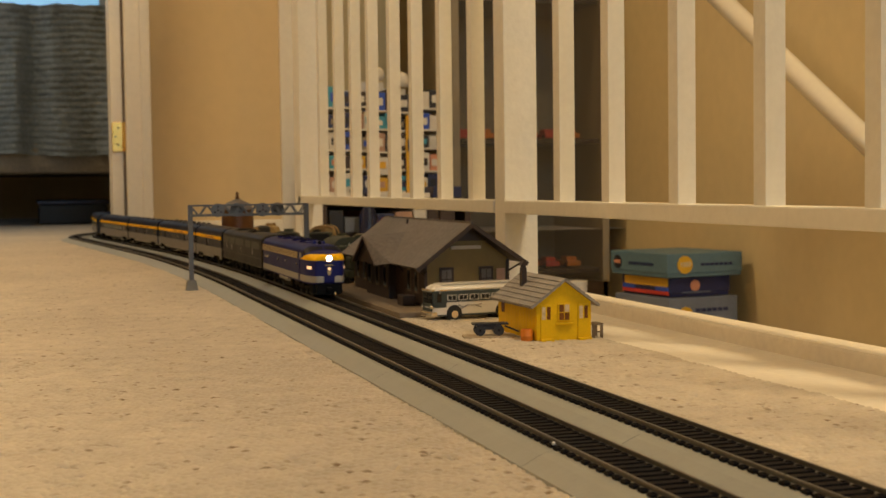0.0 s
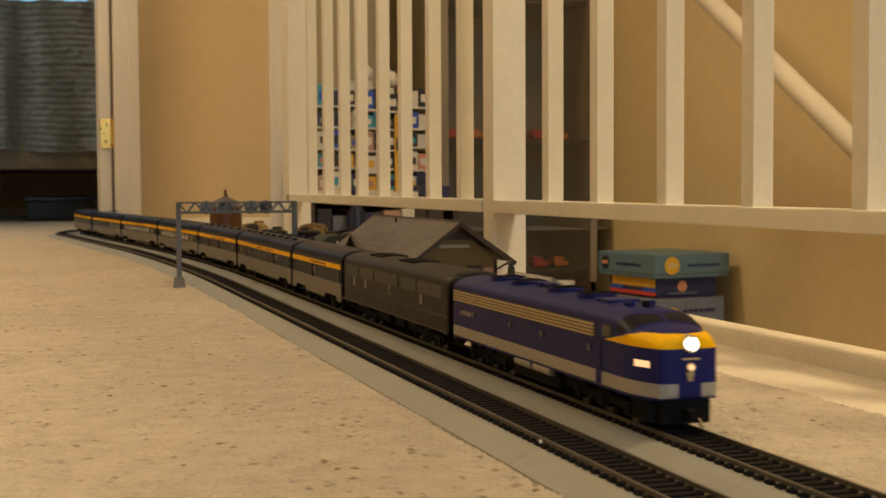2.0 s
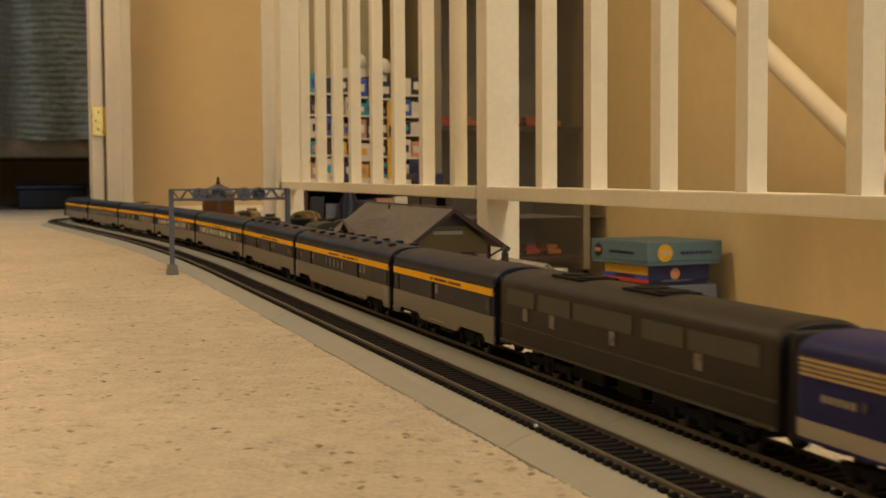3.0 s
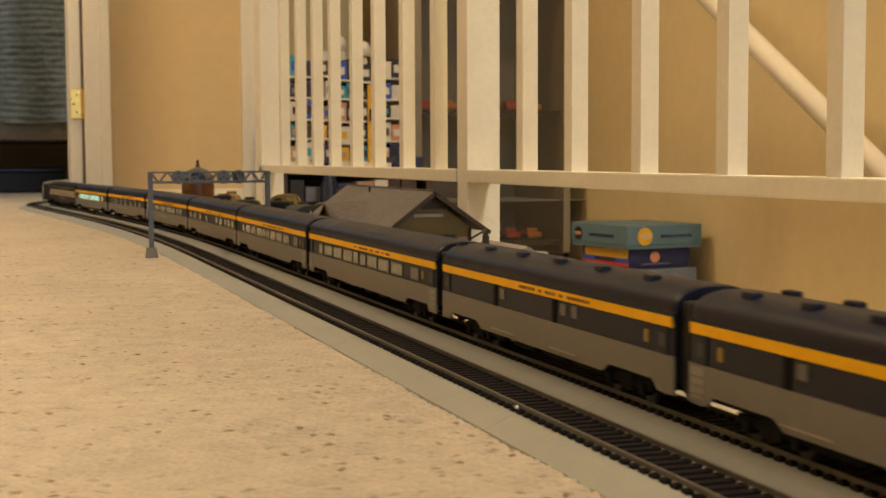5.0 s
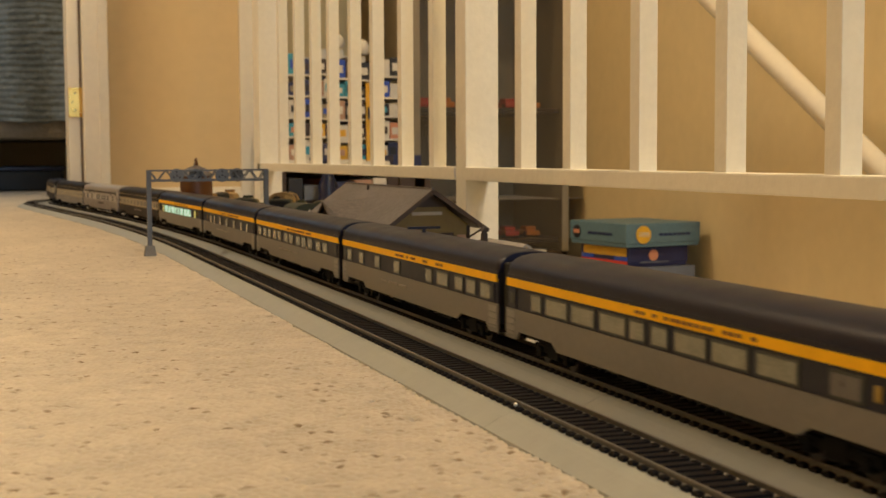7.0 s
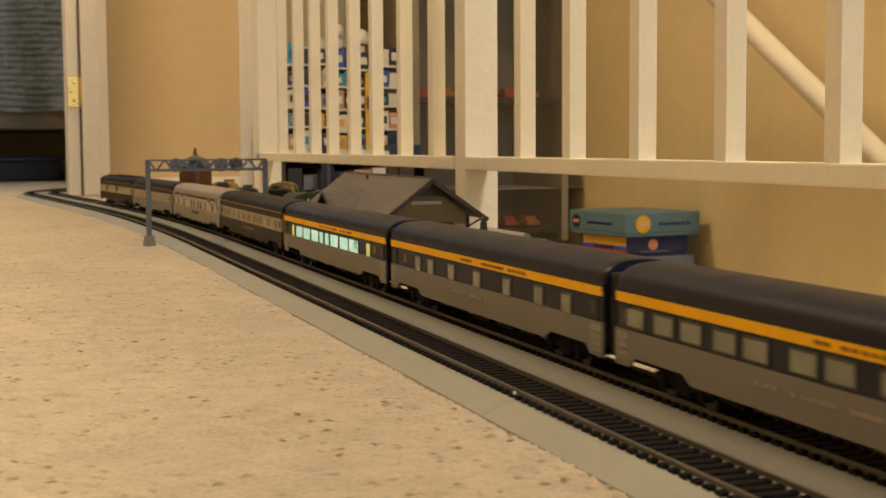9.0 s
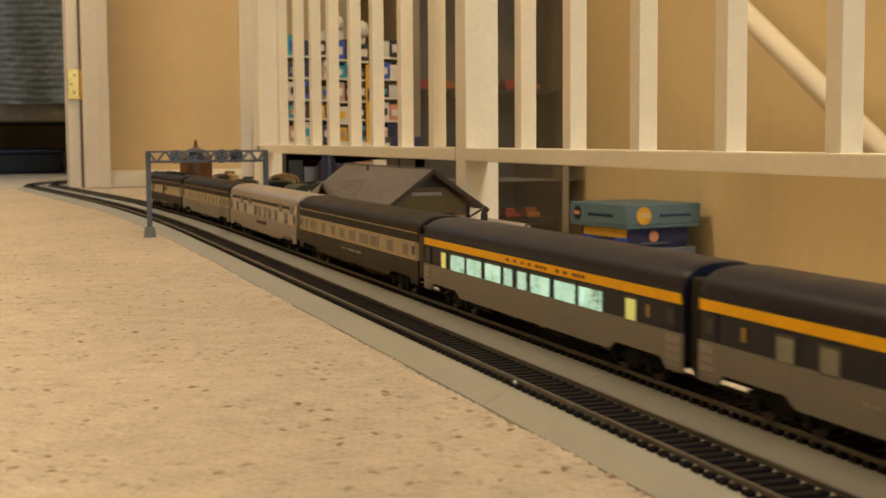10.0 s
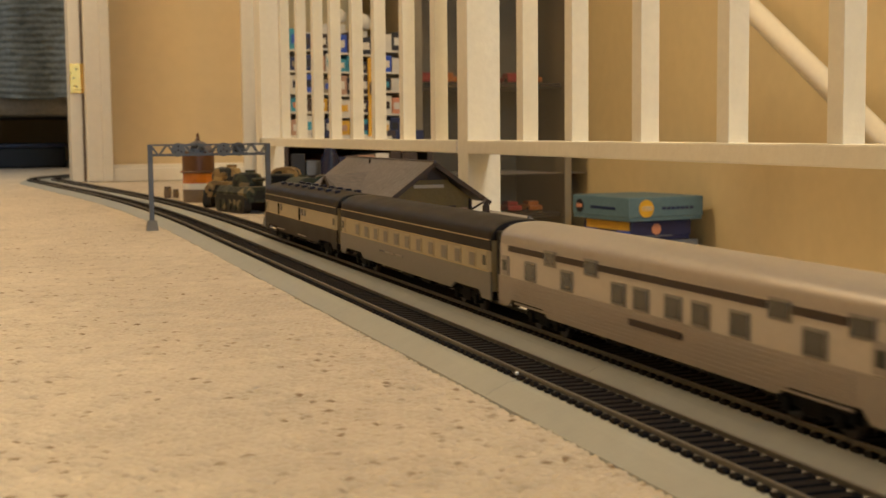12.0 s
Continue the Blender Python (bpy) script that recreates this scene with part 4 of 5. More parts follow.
cars.append((passenger_car("sleeping_car", "dark brown sleeping car with cream window band", span(10), windows=[(y - w / 2, y + w / 2, 0.0238, 0.0300, None) for y, w in ((0.1248, 0.008), (0.1076, 0.007), (0.0960, 0.006), (0.0720, 0.007), (0.0448, 0.008), (0.0200, 0.009), (-0.0067, 0.013), (-0.0346, 0.018), (-0.0594, 0.015), (-0.0937, 0.010), (-0.1250, 0.007))], letter_y=(-0.03, 0.02), **old), middle(10)))
sil = dict(roof=CHROMER, upper=None, band=CHROME, lower=CHROME2, stripe=None, pane=CARGREY, grooves=True, frame_mat=CARGREY)
c13 = passenger_car("silver_sleeper", "silver fluted sleeping car with square grey windows", span(11), windows=[(y - 0.0052, y + 0.0052, 0.0235, 0.0305, SLEEPWIN) for y in (0.1084, 0.0692, 0.0208, 0.0022, -0.0222, -0.0414, -0.0664, -0.1075)] + [(y - 0.0052, y + 0.0052, 0.0322, 0.0372, SLEEPWIN) for y in (0.0866, 0.0456, -0.0890, -0.1300)], **sil)
cars.append((c13, middle(11)))
for y0, y1 in ((0.0935, 0.134), (0.0525, 0.0798), (-0.0820, 0.0388), (-0.1232, -0.0960)):
    side_plate("letterboard", c13, y0, y1, 0.0342, 0.0368, 0.0166, BROWNT, d=0.0006)
side_plate("name_board", c13, -0.030, 0.0097, 0.0168, 0.0192, 0.0176, BROWNT, d=0.0005)
cars.append((passenger_car("sleeping_car", "black-roofed sleeping car with cream window band and grey lower side", span(12), roof=OLDROOF, upper=OLDROOF, band=CREAMBAND, lower=CARGREY, stripe=None, pane=CARGREY, windows=spread(-0.118, 0.10, 11, 0.0075), letter_y=(0.0, 0.05), frame_mat=CREAMBAND), middle(12)))
cars.append((passenger_car("mail_car", "black-roofed baggage mail car with cream upper sides and brown lower sides", span(13), roof=OLDROOF, upper=OLDROOF, band=CREAMBAND, lower=BROWNCAR, stripe=None, pane=CARGREY, windows=[], doors=((-0.008, (-0.016, -0.026)), (0.07, (0.060,))), vents=[-0.09 + 0.026 * k for k in range(8)]), middle(13)))


# ---- things beside the track ----
def gantry():
    g = thing("signal_gantry", "grey lattice signal gantry spanning both model tracks", "signal gantry")
    x0, x1, y = 0.1545, 0.2745, 1.378
    z0, z1 = 0.0757, 0.0872
    for x in (x0, x1):
        f = part("foot", bm_foot(x, y), GANTRYB, g)
        bm = box(B(), x - 0.0024, y - 0.0024, 0.008, x + 0.0024, y + 0.0024, z1, 0.0004)
        part("post", bm, GANTRY, g)
    for yy in (y - 0.005, y + 0.005):
        part("top_chord", box(B(), x0, yy - 0.0009, z1 - 0.0016, x1, yy + 0.0009, z1 + 0.0002), GANTRY, g)
        part("bottom_chord", box(B(), x0, yy - 0.0009, z0, x1, yy + 0.0009, z0 + 0.0020), GANTRY, g)
        n = 14
        for k in range(n):
            xa, xb = x0 + (x1 - x0) * k / n, x0 + (x1 - x0) * (k + 1) / n
            za, zb = (z0, z1) if k % 2 else (z1, z0)
            part("lattice_bar", beam(B(), (xa, yy, za), (xb, yy, zb), 0.0011), GANTRY, g)
    part("walkway", box(B(), x0, y - 0.005, z0 - 0.0005, x1, y + 0.005, z0 + 0.0003), GANTRY, g)
    for k, (x, face) in enumerate(((0.1815, -1), (0.203, 1), (0.2275, -1), (0.2455, 1))):
        yy = y - 0.008 if face < 0 else y + 0.008
        s = part("signal_head", rod(B(), (x, yy - 0.0012, 0.0815), (x, yy + 0.0012, 0.0815), 0.0070, n=28), GANTRY, g, "round grey signal head")
        for a in (90, 210, 330, 0):
            r = 0.0036 if a else 0.0
            cx, cz = x + r * math.cos(radians(a)), 0.0815 + r * math.sin(radians(a))
            part("lens", rod(B(), (cx, yy - 0.0022, cz), (cx, yy - 0.0010, cz), 0.0008, n=12), DARK, s)
        part("bracket", box(B(), x - 0.001, min(yy, y), 0.0745, x + 0.001, max(yy, y), 0.0757), GANTRY, g)


def bm_foot(x, y):
    bm = B()
    lo = [bm.verts.new((x + a * 0.0060, y + b * 0.0060, -0.0005)) for a, b in ((-1, -1), (1, -1), (1, 1), (-1, 1))]
    hi = [bm.verts.new((x + a * 0.0044, y + b * 0.0044, 0.0105)) for a, b in ((-1, -1), (1, -1), (1, 1), (-1, 1))]
    for k in range(4):
        bm.faces.new((lo[k], lo[(k + 1) % 4], hi[(k + 1) % 4], hi[k]))
    bm.faces.new(hi)
    bm.faces.new(lo[::-1])
    return bm


gantry()


def hut():
    h = thing("yellow_hut", "small yellow plastic hut with grey shingled gable roof", "model building")
    x0, x1, y0, y1 = 0.3185, 0.3575, 0.826, 0.902
    ze, za, xm = 0.0255, 0.0400, 0.338
    # gable walls with window and door openings built from panels round them
    for y, t in ((y0, 0.0012), (y1 - 0.0012, 0.0012)):
        bm = prism(B(), [(x0, -0.0005), (x1, -0.0005), (x1, ze), (xm, za), (x0, ze)], y, y + t)
        w = part("gable_wall", bm, YELLOWP, h)
        if y == y0:
            front = w
    part("side_wall", box(B(), x0, y0 + 0.0013, -0.0005, x0 + 0.0012, y1 - 0.0013, ze), YELLOWP, h)
    part("side_wall", box(B(), x1 - 0.0012, y0 + 0.0013, -0.0005, x1, y1 - 0.0013, ze), YELLOWP, h)
    # doors and window on the gable
    for xa in (0.3210, 0.3478):
        d = part("door", box(B(), xa, y0 - 0.0008, 0.0, xa + 0.0078, y0 + 0.0002, 0.0240, 0.0002), YELLOWP, h)
        for k in range(2):
            part("pane", box(B(), xa + 0.0009 + k * 0.0036, y0 - 0.0011, 0.0142, xa + 0.0033 + k * 0.0036, y0 - 0.0006, 0.0226), WARMGLASS if k == 0 else DARKAMBER, d)
    w = part("window", box(B(), 0.3335, y0 - 0.0010, 0.0128, 0.3422, y0 + 0.0002, 0.0246, 0.0002), YELLOWP, h)
    for i in range(2):
        for j in range(2):
            part("pane", box(B(), 0.3343 + i * 0.0038, y0 - 0.0013, 0.0136 + j * 0.0054, 0.3375 + i * 0.0038, y0 - 0.0008, 0.0184 + j * 0.0054), DARKAMBER if i == 0 else (WARMGLASS if j else DARKAMBER), w)
    part("window_sill", box(B(), 0.3318, y0 - 0.0022, 0.0105, 0.3440, y0 + 0.0002, 0.0117, 0.0002), YELLOWP, h)
    for xa in (0.3210, 0.3478):
        part("doorstep", box(B(), xa - 0.0008, y0 - 0.0042, -0.0005, xa + 0.0086, y0, 0.0014, 0.0003), YELLOWP, h)
    for k in range(14):
        part("side_board", box(B(), x0 - 0.0003, y0 + 0.001 + k * 0.0053, 0.0, x0 + 0.0002, y0 + 0.0055 + k * 0.0053, ze - 0.001), YELLOWP, h)
    part("side_window", box(B(), x0 - 0.0006, 0.888, 0.014, x0 + 0.0002, 0.894, 0.0225), DARKAMBER, h)
    # shingled roof in overlapping courses
    eo, fo = 0.0052, 0.0035
    sl = (za - ze) / (xm - x0)
    for s in (-1, 1):
        r = part("roof", B_slab_roof(xm, za + 0.0012, s, xm - x0 + eo, sl, y0 - fo, y1 + fo, 0.0012), SHINGLE, h)
        rows = 7
        for k in range(rows):
            da, db = (xm - x0 + eo) * k / rows, (xm - x0 + eo) * (k + 1) / rows
            for j in range(12):
                ya = y0 - fo + (y1 - y0 + 2 * fo) * j / 12
                yb = ya + (y1 - y0 + 2 * fo) / 12 - 0.0003
                zt = za + 0.0014
                bm = slab(B(), [(xm + s * da, ya, zt - sl * da + 0.0001), (xm + s * db, ya, zt - sl * db + 0.0007), (xm + s * db, yb, zt - sl * db + 0.0007), (xm + s * da, yb, zt - sl * da + 0.0001)], 0.0005)
                part("shingle", bm, SHINGLE, r)
    # stove pipe
    c = part("chimney", box(B(), 0.3262, 0.874, 0.030, 0.3299, 0.8785, 0.0462, 0.0002), BROWNT, h)
    part("cap", prism(B(), [(0.3254, 0.0474), (0.3307, 0.0474), (0.32805, 0.0510)], 0.8735, 0.879), BROWNT, c)
    part("cap_post", box(B(), 0.3268, 0.8745, 0.0461, 0.3293, 0.878, 0.0476), BROWNT, c)


def B_slab_roof(xm, za, s, run, sl, y0, y1, t):
    return slab(B(), [(xm, y0, za), (xm + s * run, y0, za - sl * run), (xm + s * run, y1, za - sl * run), (xm, y1, za)], t)


# the pale panes have their light painted into the colour, without any glow
WARMGLASS = material("hut_lit_pane", (0.60, 0.46, 0.30), 0.2, 0, 0.3, 500.0)
DARKAMBER = material("hut_amber_pane", (0.16, 0.05, 0.008), 0.2, 0, 0.3, 500.0)
hut()

bench = thing("bench", "small grey wooden bench beside the yellow hut", "bench")
part("seat", box(B(), 0.3595, 0.828, 0.0085, 0.3675, 0.840, 0.0098, 0.0002), WOODG, bench)
for x in (0.3605, 0.3665):
    for y in (0.829, 0.839):
        part("leg", box(B(), x - 0.0008, y - 0.0008, -0.0005, x + 0.0008, y + 0.0008, 0.0086), WOODG, bench)
part("stretcher", box(B(), 0.3605, 0.8285, 0.0035, 0.3665, 0.8295, 0.0045), WOODG, bench)

can = thing("orange_drum", "small bright orange barrel beside the hut", "barrel")
part("body", revolve(B(), [(0.0032, -0.0005), (0.0040, 0.0003), (0.0041, 0.0030), (0.0043, 0.0033), (0.0041, 0.0036), (0.0041, 0.0066), (0.0036, 0.0074)], 0.3135, 0.832), ORANGE, can, smooth=True)
part("lid", revolve(B(), [(0.0034, 0.0073), (0.0034, 0.0078), (0.0010, 0.0080)], 0.3135, 0.832), ORANGE, can)

wagon = thing("baggage_cart", "dark flat baggage cart with large wheels on planks", "cart", at=pose(0.298, 0.862, 0.0002, 0, 0, -12) @ Matrix.Scale(0.86, 4))
part("deck", box(B(), -0.0145, -0.006, 0.0100, 0.0145, 0.006, 0.0113, 0.0003), BLACK, wagon)
for x in (-0.0085, 0.0065):
    for y in (-0.0045, 0.0045):
        w = part("wheel", rod(B(), (x, y - 0.0009, 0.0056), (x, y + 0.0009, 0.0056), 0.0043, n=22), BLACK, wagon)
        part("hub", rod(B(), (x, y - 0.0014, 0.0056), (x, y + 0.0014, 0.0056), 0.0010, n=12), DARK, w)
part("drawbar", beam(B(), (0.012, 0, 0.0085), (0.0235, 0.001, 0.0035), 0.0014), BLACK, wagon)
part("axle_frame", box(B(), -0.011, -0.003, 0.0060, 0.009, 0.003, 0.0101), BLACK, wagon)
planks = thing("plank_pad", "pale wooden planks under the baggage cart", "planks", at=pose(0.298, 0.862, 0.0, 0, 0, -12))
for k in range(5):
    part("plank", box(B(), -0.0185, -0.0082 + k * 0.0034, -0.0004, 0.0175, -0.0052 + k * 0.0034, 0.0013, 0.0003), PALEW, planks)


def bus():
    b = thing("toy_bus", "white toy coach bus with dark window band and chrome bumper", "toy bus", at=pose(0.2935, 0.980, 0.0, 0, 0, 8) @ Matrix.Scale(0.80, 4))
    L, W2, H2 = 0.100, 0.0135, 0.0345
    st = []
    for x, wk, top in ((0.0, 0.80, 0.0295), (0.002, 0.93, 0.0325), (0.006, 1.0, 0.0345), (0.05, 1.0, 0.0345), (L - 0.003, 1.0, 0.0340), (L, 0.92, 0.0320)):
        st.append((x, [(yy, z) for yy, z in section(W2 * wk, 0.0285 if x > 0.003 else 0.026, top, 0.0040, 6)]))
    bm = B()
    loft(bm, st)
    bmesh.ops.rotate(bm, verts=bm.verts, cent=(0, 0, 0), matrix=Matrix.Rotation(radians(-90), 3, "Z"))
    for v in bm.verts:
        v.co.y += W2
    part("body", bm, BUSW, b, smooth=True)
    part("window_band", box(B(), 0.008, -0.0006, 0.0175, L - 0.002, 0.0005, 0.0282, 0.0002), BUSG, b)
    part("window_band", box(B(), 0.0005, 0.0006, 0.0140, 0.010, 0.0016, 0.0285), BUSG, b)
    part("side_front_panel", box(B(), 0.0015, -0.0001, 0.0125, 0.0135, 0.0012, 0.0182), BUSG, b)
    for k in range(7):
        x = 0.0140 + k * 0.0120
        w = part("side_window", box(B(), x, -0.0012, 0.0190, x + 0.0098, -0.0004, 0.0245, 0.0002), BUSW, b)
        for j in range(2):
            part("pane", box(B(), x + 0.0007 + j * 0.0045, -0.0015, 0.0196, x + 0.0046 + j * 0.0045, -0.0008, 0.0240), GLASSD, w)
    part("sill_band", box(B(), 0.004, -0.0005, 0.0040, L - 0.002, 0.0006, 0.0056), BUSG, b)
    for y in (0.0030, 0.0140):
        part("windscreen", box(B(), -0.0008, y, 0.0165, 0.0016, y + 0.0098, 0.0268, 0.0004), GLASSD, b)
    part("front_band", box(B(), -0.0003, 0.0012, 0.0132, 0.0024, 0.0258, 0.0286, 0.0006), BUSG, b)
    part("front_band_side", box(B(), 0.0022, 0.0000, 0.0130, 0.0115, 0.0022, 0.0286, 0.0006), BUSG, b)
    part("roof_edge", box(B(), 0.006, -0.0004, 0.0284, 0.096, 0.0008, 0.0296, 0.0003), CHR, b)
    part("quarter_window", box(B(), 0.0035, -0.0002, 0.0175, 0.0095, 0.0012, 0.0262, 0.0004), GLASSD, b)
    part("visor", box(B(), -0.0018, 0.002, 0.0278, 0.004, 0.0250, 0.0300, 0.0008), CHR, b)
    part("bumper", box(B(), -0.0030, 0.0005, 0.0032, 0.0100, 0.0265, 0.0085, 0.0012), CHR, b)
    part("grille", box(B(), -0.0016, 0.004, 0.0090, 0.0005, 0.0230, 0.0118, 0.0004), BUSG, b)
    for y in (0.0035, 0.0225):
        part("headlamp", rod(B(), (-0.0022, y, 0.0132), (0.001, y, 0.0132), 0.0020, n=16), CHR, b)
    for x in (0.0215, 0.0745):
        part("wheel_arch", rod(B(), (x, -0.0007, 0.0066), (x, 0.0030, 0.0066), 0.0080, n=24), RUBBER, b)
        w = part("wheel", rod(B(), (x, -0.0012, 0.0056), (x, 0.0045, 0.0056), 0.0061, n=24), RUBBER, b)
        part("hubcap", rod(B(), (x, -0.0017, 0.0056), (x, -0.0008, 0.0056), 0.0036, n=20), CHR, w)
        part("wheel", rod(B(), (x, 0.0225, 0.0056), (x, 0.0268, 0.0056), 0.0061, n=24), RUBBER, b)
    # running-animal mark on the side as plain slanted shapes
    bm = B()
    for x0, z0, x1, z1, w in ((0.026, 0.0148, 0.031, 0.0118, 0.0010), (0.031, 0.0118, 0.036, 0.0142, 0.0012), (0.036, 0.0142, 0.046, 0.0135, 0.0016), (0.046, 0.0135, 0.051, 0.0146, 0.0012), (0.045, 0.0132, 0.051, 0.0112, 0.0009), (0.028, 0.0108, 0.034, 0.0126, 0.0008)):
        beam(bm, (x0, -0.0001, z0), (x1, -0.0001, z1), w, 0.0006)
    part("side_mark", bm, CARGREY, b)
    part("roof_rail", box(B(), 0.01, 0.004, 0.0340, L - 0.008, 0.0230, 0.0350, 0.0004), BUSW, b)


bus()


def depot():
    d = thing("station_building", "brown model station with wide grey gable roof on a platform", "model building")
    yf, yb = 1.050, 1.302
    xl, xr, xm = 0.3075, 0.3790, 0.3435
    za, ze = 0.0735, 0.0375
    part("platform", box(B(), 0.2745, 1.012, -0.001, 0.390, 1.345, 0.0042, 0.0006), PLAT, d)
    part("gable_wall", prism(B(), [(xl, 0.004), (xr, 0.004), (xr, 0.043), (xm, 0.0690), (xl, 0.043)], yf, yf + 0.002), BROWNW, d)
    part("gable_wall", prism(B(), [(xl, 0.004), (xr, 0.004), (xr, 0.043), (xm, 0.0690), (xl, 0.043)], yb - 0.002, yb), BROWNW, d)
    # the track-side wall is darker brown than the gable and far walls
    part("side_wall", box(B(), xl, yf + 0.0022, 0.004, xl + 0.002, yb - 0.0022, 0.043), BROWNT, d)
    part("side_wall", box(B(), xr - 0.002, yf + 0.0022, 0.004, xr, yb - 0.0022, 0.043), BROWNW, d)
    part("gable_boards", prism(B(), [(xm - 0.017, 0.0580), (xm + 0.017, 0.0580), (xm, 0.0715)], yf - 0.0012, yf), BROWNT, d)
    # roof planes with eaves
    run_l, run_r = 0.0475, 0.0480
    sl = (za - 0.0375) / run_l
    part("roof", B_slab_roof(xm, za, -1, run_l, sl, yf - 0.015, yb + 0.012, 0.0016), DEPOTR, d)
    part("roof", B_slab_roof(xm, za, 1, run_r, (za - 0.0405) / run_r, yf - 0.015, yb + 0.012, 0.0016), DEPOTR, d)
    part("ridge_cap", box(B(), xm - 0.0012, yf - 0.015, za - 0.0008, xm + 0.0012, yb + 0.012, za + 0.0006), DEPOTR, d)
    part("vent_pipe", rod(B(), (xm - 0.006, 1.21, za - 0.006), (xm - 0.006, 1.21, za - 0.0006), 0.001, n=10), BROWNT, d)
    for s, run, drop in ((-1, run_l, 0.036), (1, run_r, 0.033)):
        part("bargeboard", beam(B(), (xm, yf - 0.0155, za - 0.0022), (xm + s * run, yf - 0.0155, za - drop - 0.0022), 0.0016, 0.0034), BROWNT, d)
    for s, x in ((-1, xl), (1, xr)):
        part("eave_brace", beam(B(), (x, yf - 0.004, 0.0330), (x + s * 0.008, yf - 0.012, 0.0395), 0.0014), BROWNT, d)
        part("corner_board", box(B(), x - 0.0012, yf - 0.0012, 0.004, x + 0.0012, yf + 0.001, 0.042), BROWNT, d)
    # sign, windows, poster on the gable
    part("sign_board", box(B(), 0.3295, yf - 0.0020, 0.0513, 0.3555, yf - 0.0004, 0.0541, 0.0002), SIGNW, d)
    for xa in (0.3200, 0.3545):
        w = part("window", box(B(), xa - 0.0006, yf - 0.0014, 0.0165, xa + 0.0116, yf + 0.0004, 0.0365, 0.0003), BROWNT, d)
        for i in range(2):
            for j in range(2):
                part("pane", box(B(), xa + 0.0012 + i * 0.0046, yf - 0.0017, 0.0185 + j * 0.0085, xa + 0.0050 + i * 0.0046, yf - 0.0010, 0.0260 + j * 0.0085), CURTAIN, w)
    part("poster", box(B(), 0.3690, yf - 0.0012, 0.0230, 0.3765, yf - 0.0002, 0.0345), PINK, d)
    part("wainscot", box(B(), xl, yf - 0.0006, 0.004, xr, yf + 0.0004, 0.0150), BROWNT, d)
    # bay with a cross gable towards the track
    by0, by1, bym, bx = 1.130, 1.235, 1.1825, 0.3005
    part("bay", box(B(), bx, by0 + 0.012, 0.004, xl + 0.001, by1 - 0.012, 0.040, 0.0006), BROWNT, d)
    for s in (-1, 1):
        part("bay_roof", slab(B(), [(0.2875, bym, 0.0590), (0.2875, bym + s * 0.043, 0.0345), (0.2962, bym + s * 0.064, 0.0372), (0.331, bym, 0.0622)], 0.0014), DEPOTR, d)
        part("bay_fascia", beam(B(), (0.2872, bym, 0.0578), (0.2872, bym + s * 0.043, 0.0333), 0.0010, 0.0026), BROWNT, d)
    part("bay_gable", slab(B(), [(0.2900, bym - 0.039, 0.0350), (0.2900, bym + 0.039, 0.0350), (0.2905, bym, 0.0575), (0.2905, bym - 0.0005, 0.0575)], 0.001), BROWNT, d)
    for y in (1.075, 1.098, 1.152, 1.180, 1.208, 1.256, 1.282):
        w = part("side_window", box(B(), (bx if 1.14 < y < 1.23 else xl) - 0.0008, y - 0.005, 0.014, (bx if 1.14 < y < 1.23 else xl) + 0.0005, y + 0.005, 0.034, 0.0003), WOODG, d)
        part("pane", box(B(), (bx if 1.14 < y < 1.23 else xl) - 0.0012, y - 0.0036, 0.016, (bx if 1.14 < y < 1.23 else xl) - 0.0004, y + 0.0036, 0.032), GLASSD, w)
    for y in (1.055, 1.118, 1.250, 1.297):
        part("eave_bracket", beam(B(), (xl, y, 0.0300), (xl - 0.009, y, 0.0385), 0.0014), BROWNT, d)
    part("luggage_trunk", box(B(), 0.2935, 1.070, 0.004, 0.3045, 1.088, 0.0125, 0.0008), BROWNT, d)


depot()


def army_truck(name, label, m, hull, canvas, star=False):
    t = thing(name, label, "toy army vehicle", "toy army vehicles", at=m)
    part("chassis", box(B(), -0.013, -0.036, 0.007, 0.013, 0.036, 0.013, 0.001), hull, t)
    part("cab", box(B(), -0.0125, -0.020, 0.013, 0.0125, -0.004, 0.033, 0.003), hull, t)
    part("bonnet", box(B(), -0.0095, -0.037, 0.013, 0.0095, -0.019, 0.024, 0.002), hull, t)
    part("windscreen", box(B(), -0.010, -0.0208, 0.0235, 0.010, -0.0196, 0.031), GLASSD, t)
    bm = B()
    half = section(0.0140, 0.030, 0.0395, 0.0135, 6)
    loft(bm, [(-0.002, half), (0.036, half)])
    part("canvas_cover", bm, canvas, t, smooth=True)
    for x in (-1, 1):
        for y in (-0.026, 0.012, 0.025):
            w = part("wheel", rod(B(), (x * 0.0095, y, 0.0068), (x * 0.0145, y, 0.0068), 0.0072, n=20), RUBBER, t)
            part("hub", rod(B(), (x * 0.0140, y, 0.0068), (x * 0.0150, y, 0.0068), 0.003, n=12), hull, w)
    if star:
        bm = B()
        vs = []
        for k in range(10):
            r = 0.0052 if k % 2 == 0 else 0.0021
            vs.append((r * math.sin(k * math.pi / 5), r * math.cos(k * math.pi / 5)))
        a = [bm.verts.new((x, -0.0026, 0.0300 + z)) for x, z in vs]
        b = [bm.verts.new((x, -0.0020, 0.0300 + z)) for x, z in vs]
        for k in range(10):
            bm.faces.new((a[k], a[(k + 1) % 10], b[(k + 1) % 10], b[k]))
        bm.faces.new(a)
        bmesh.ops.recalc_face_normals(bm, faces=bm.faces)
        part("star", bm, STARW, t, "white star")
    return t


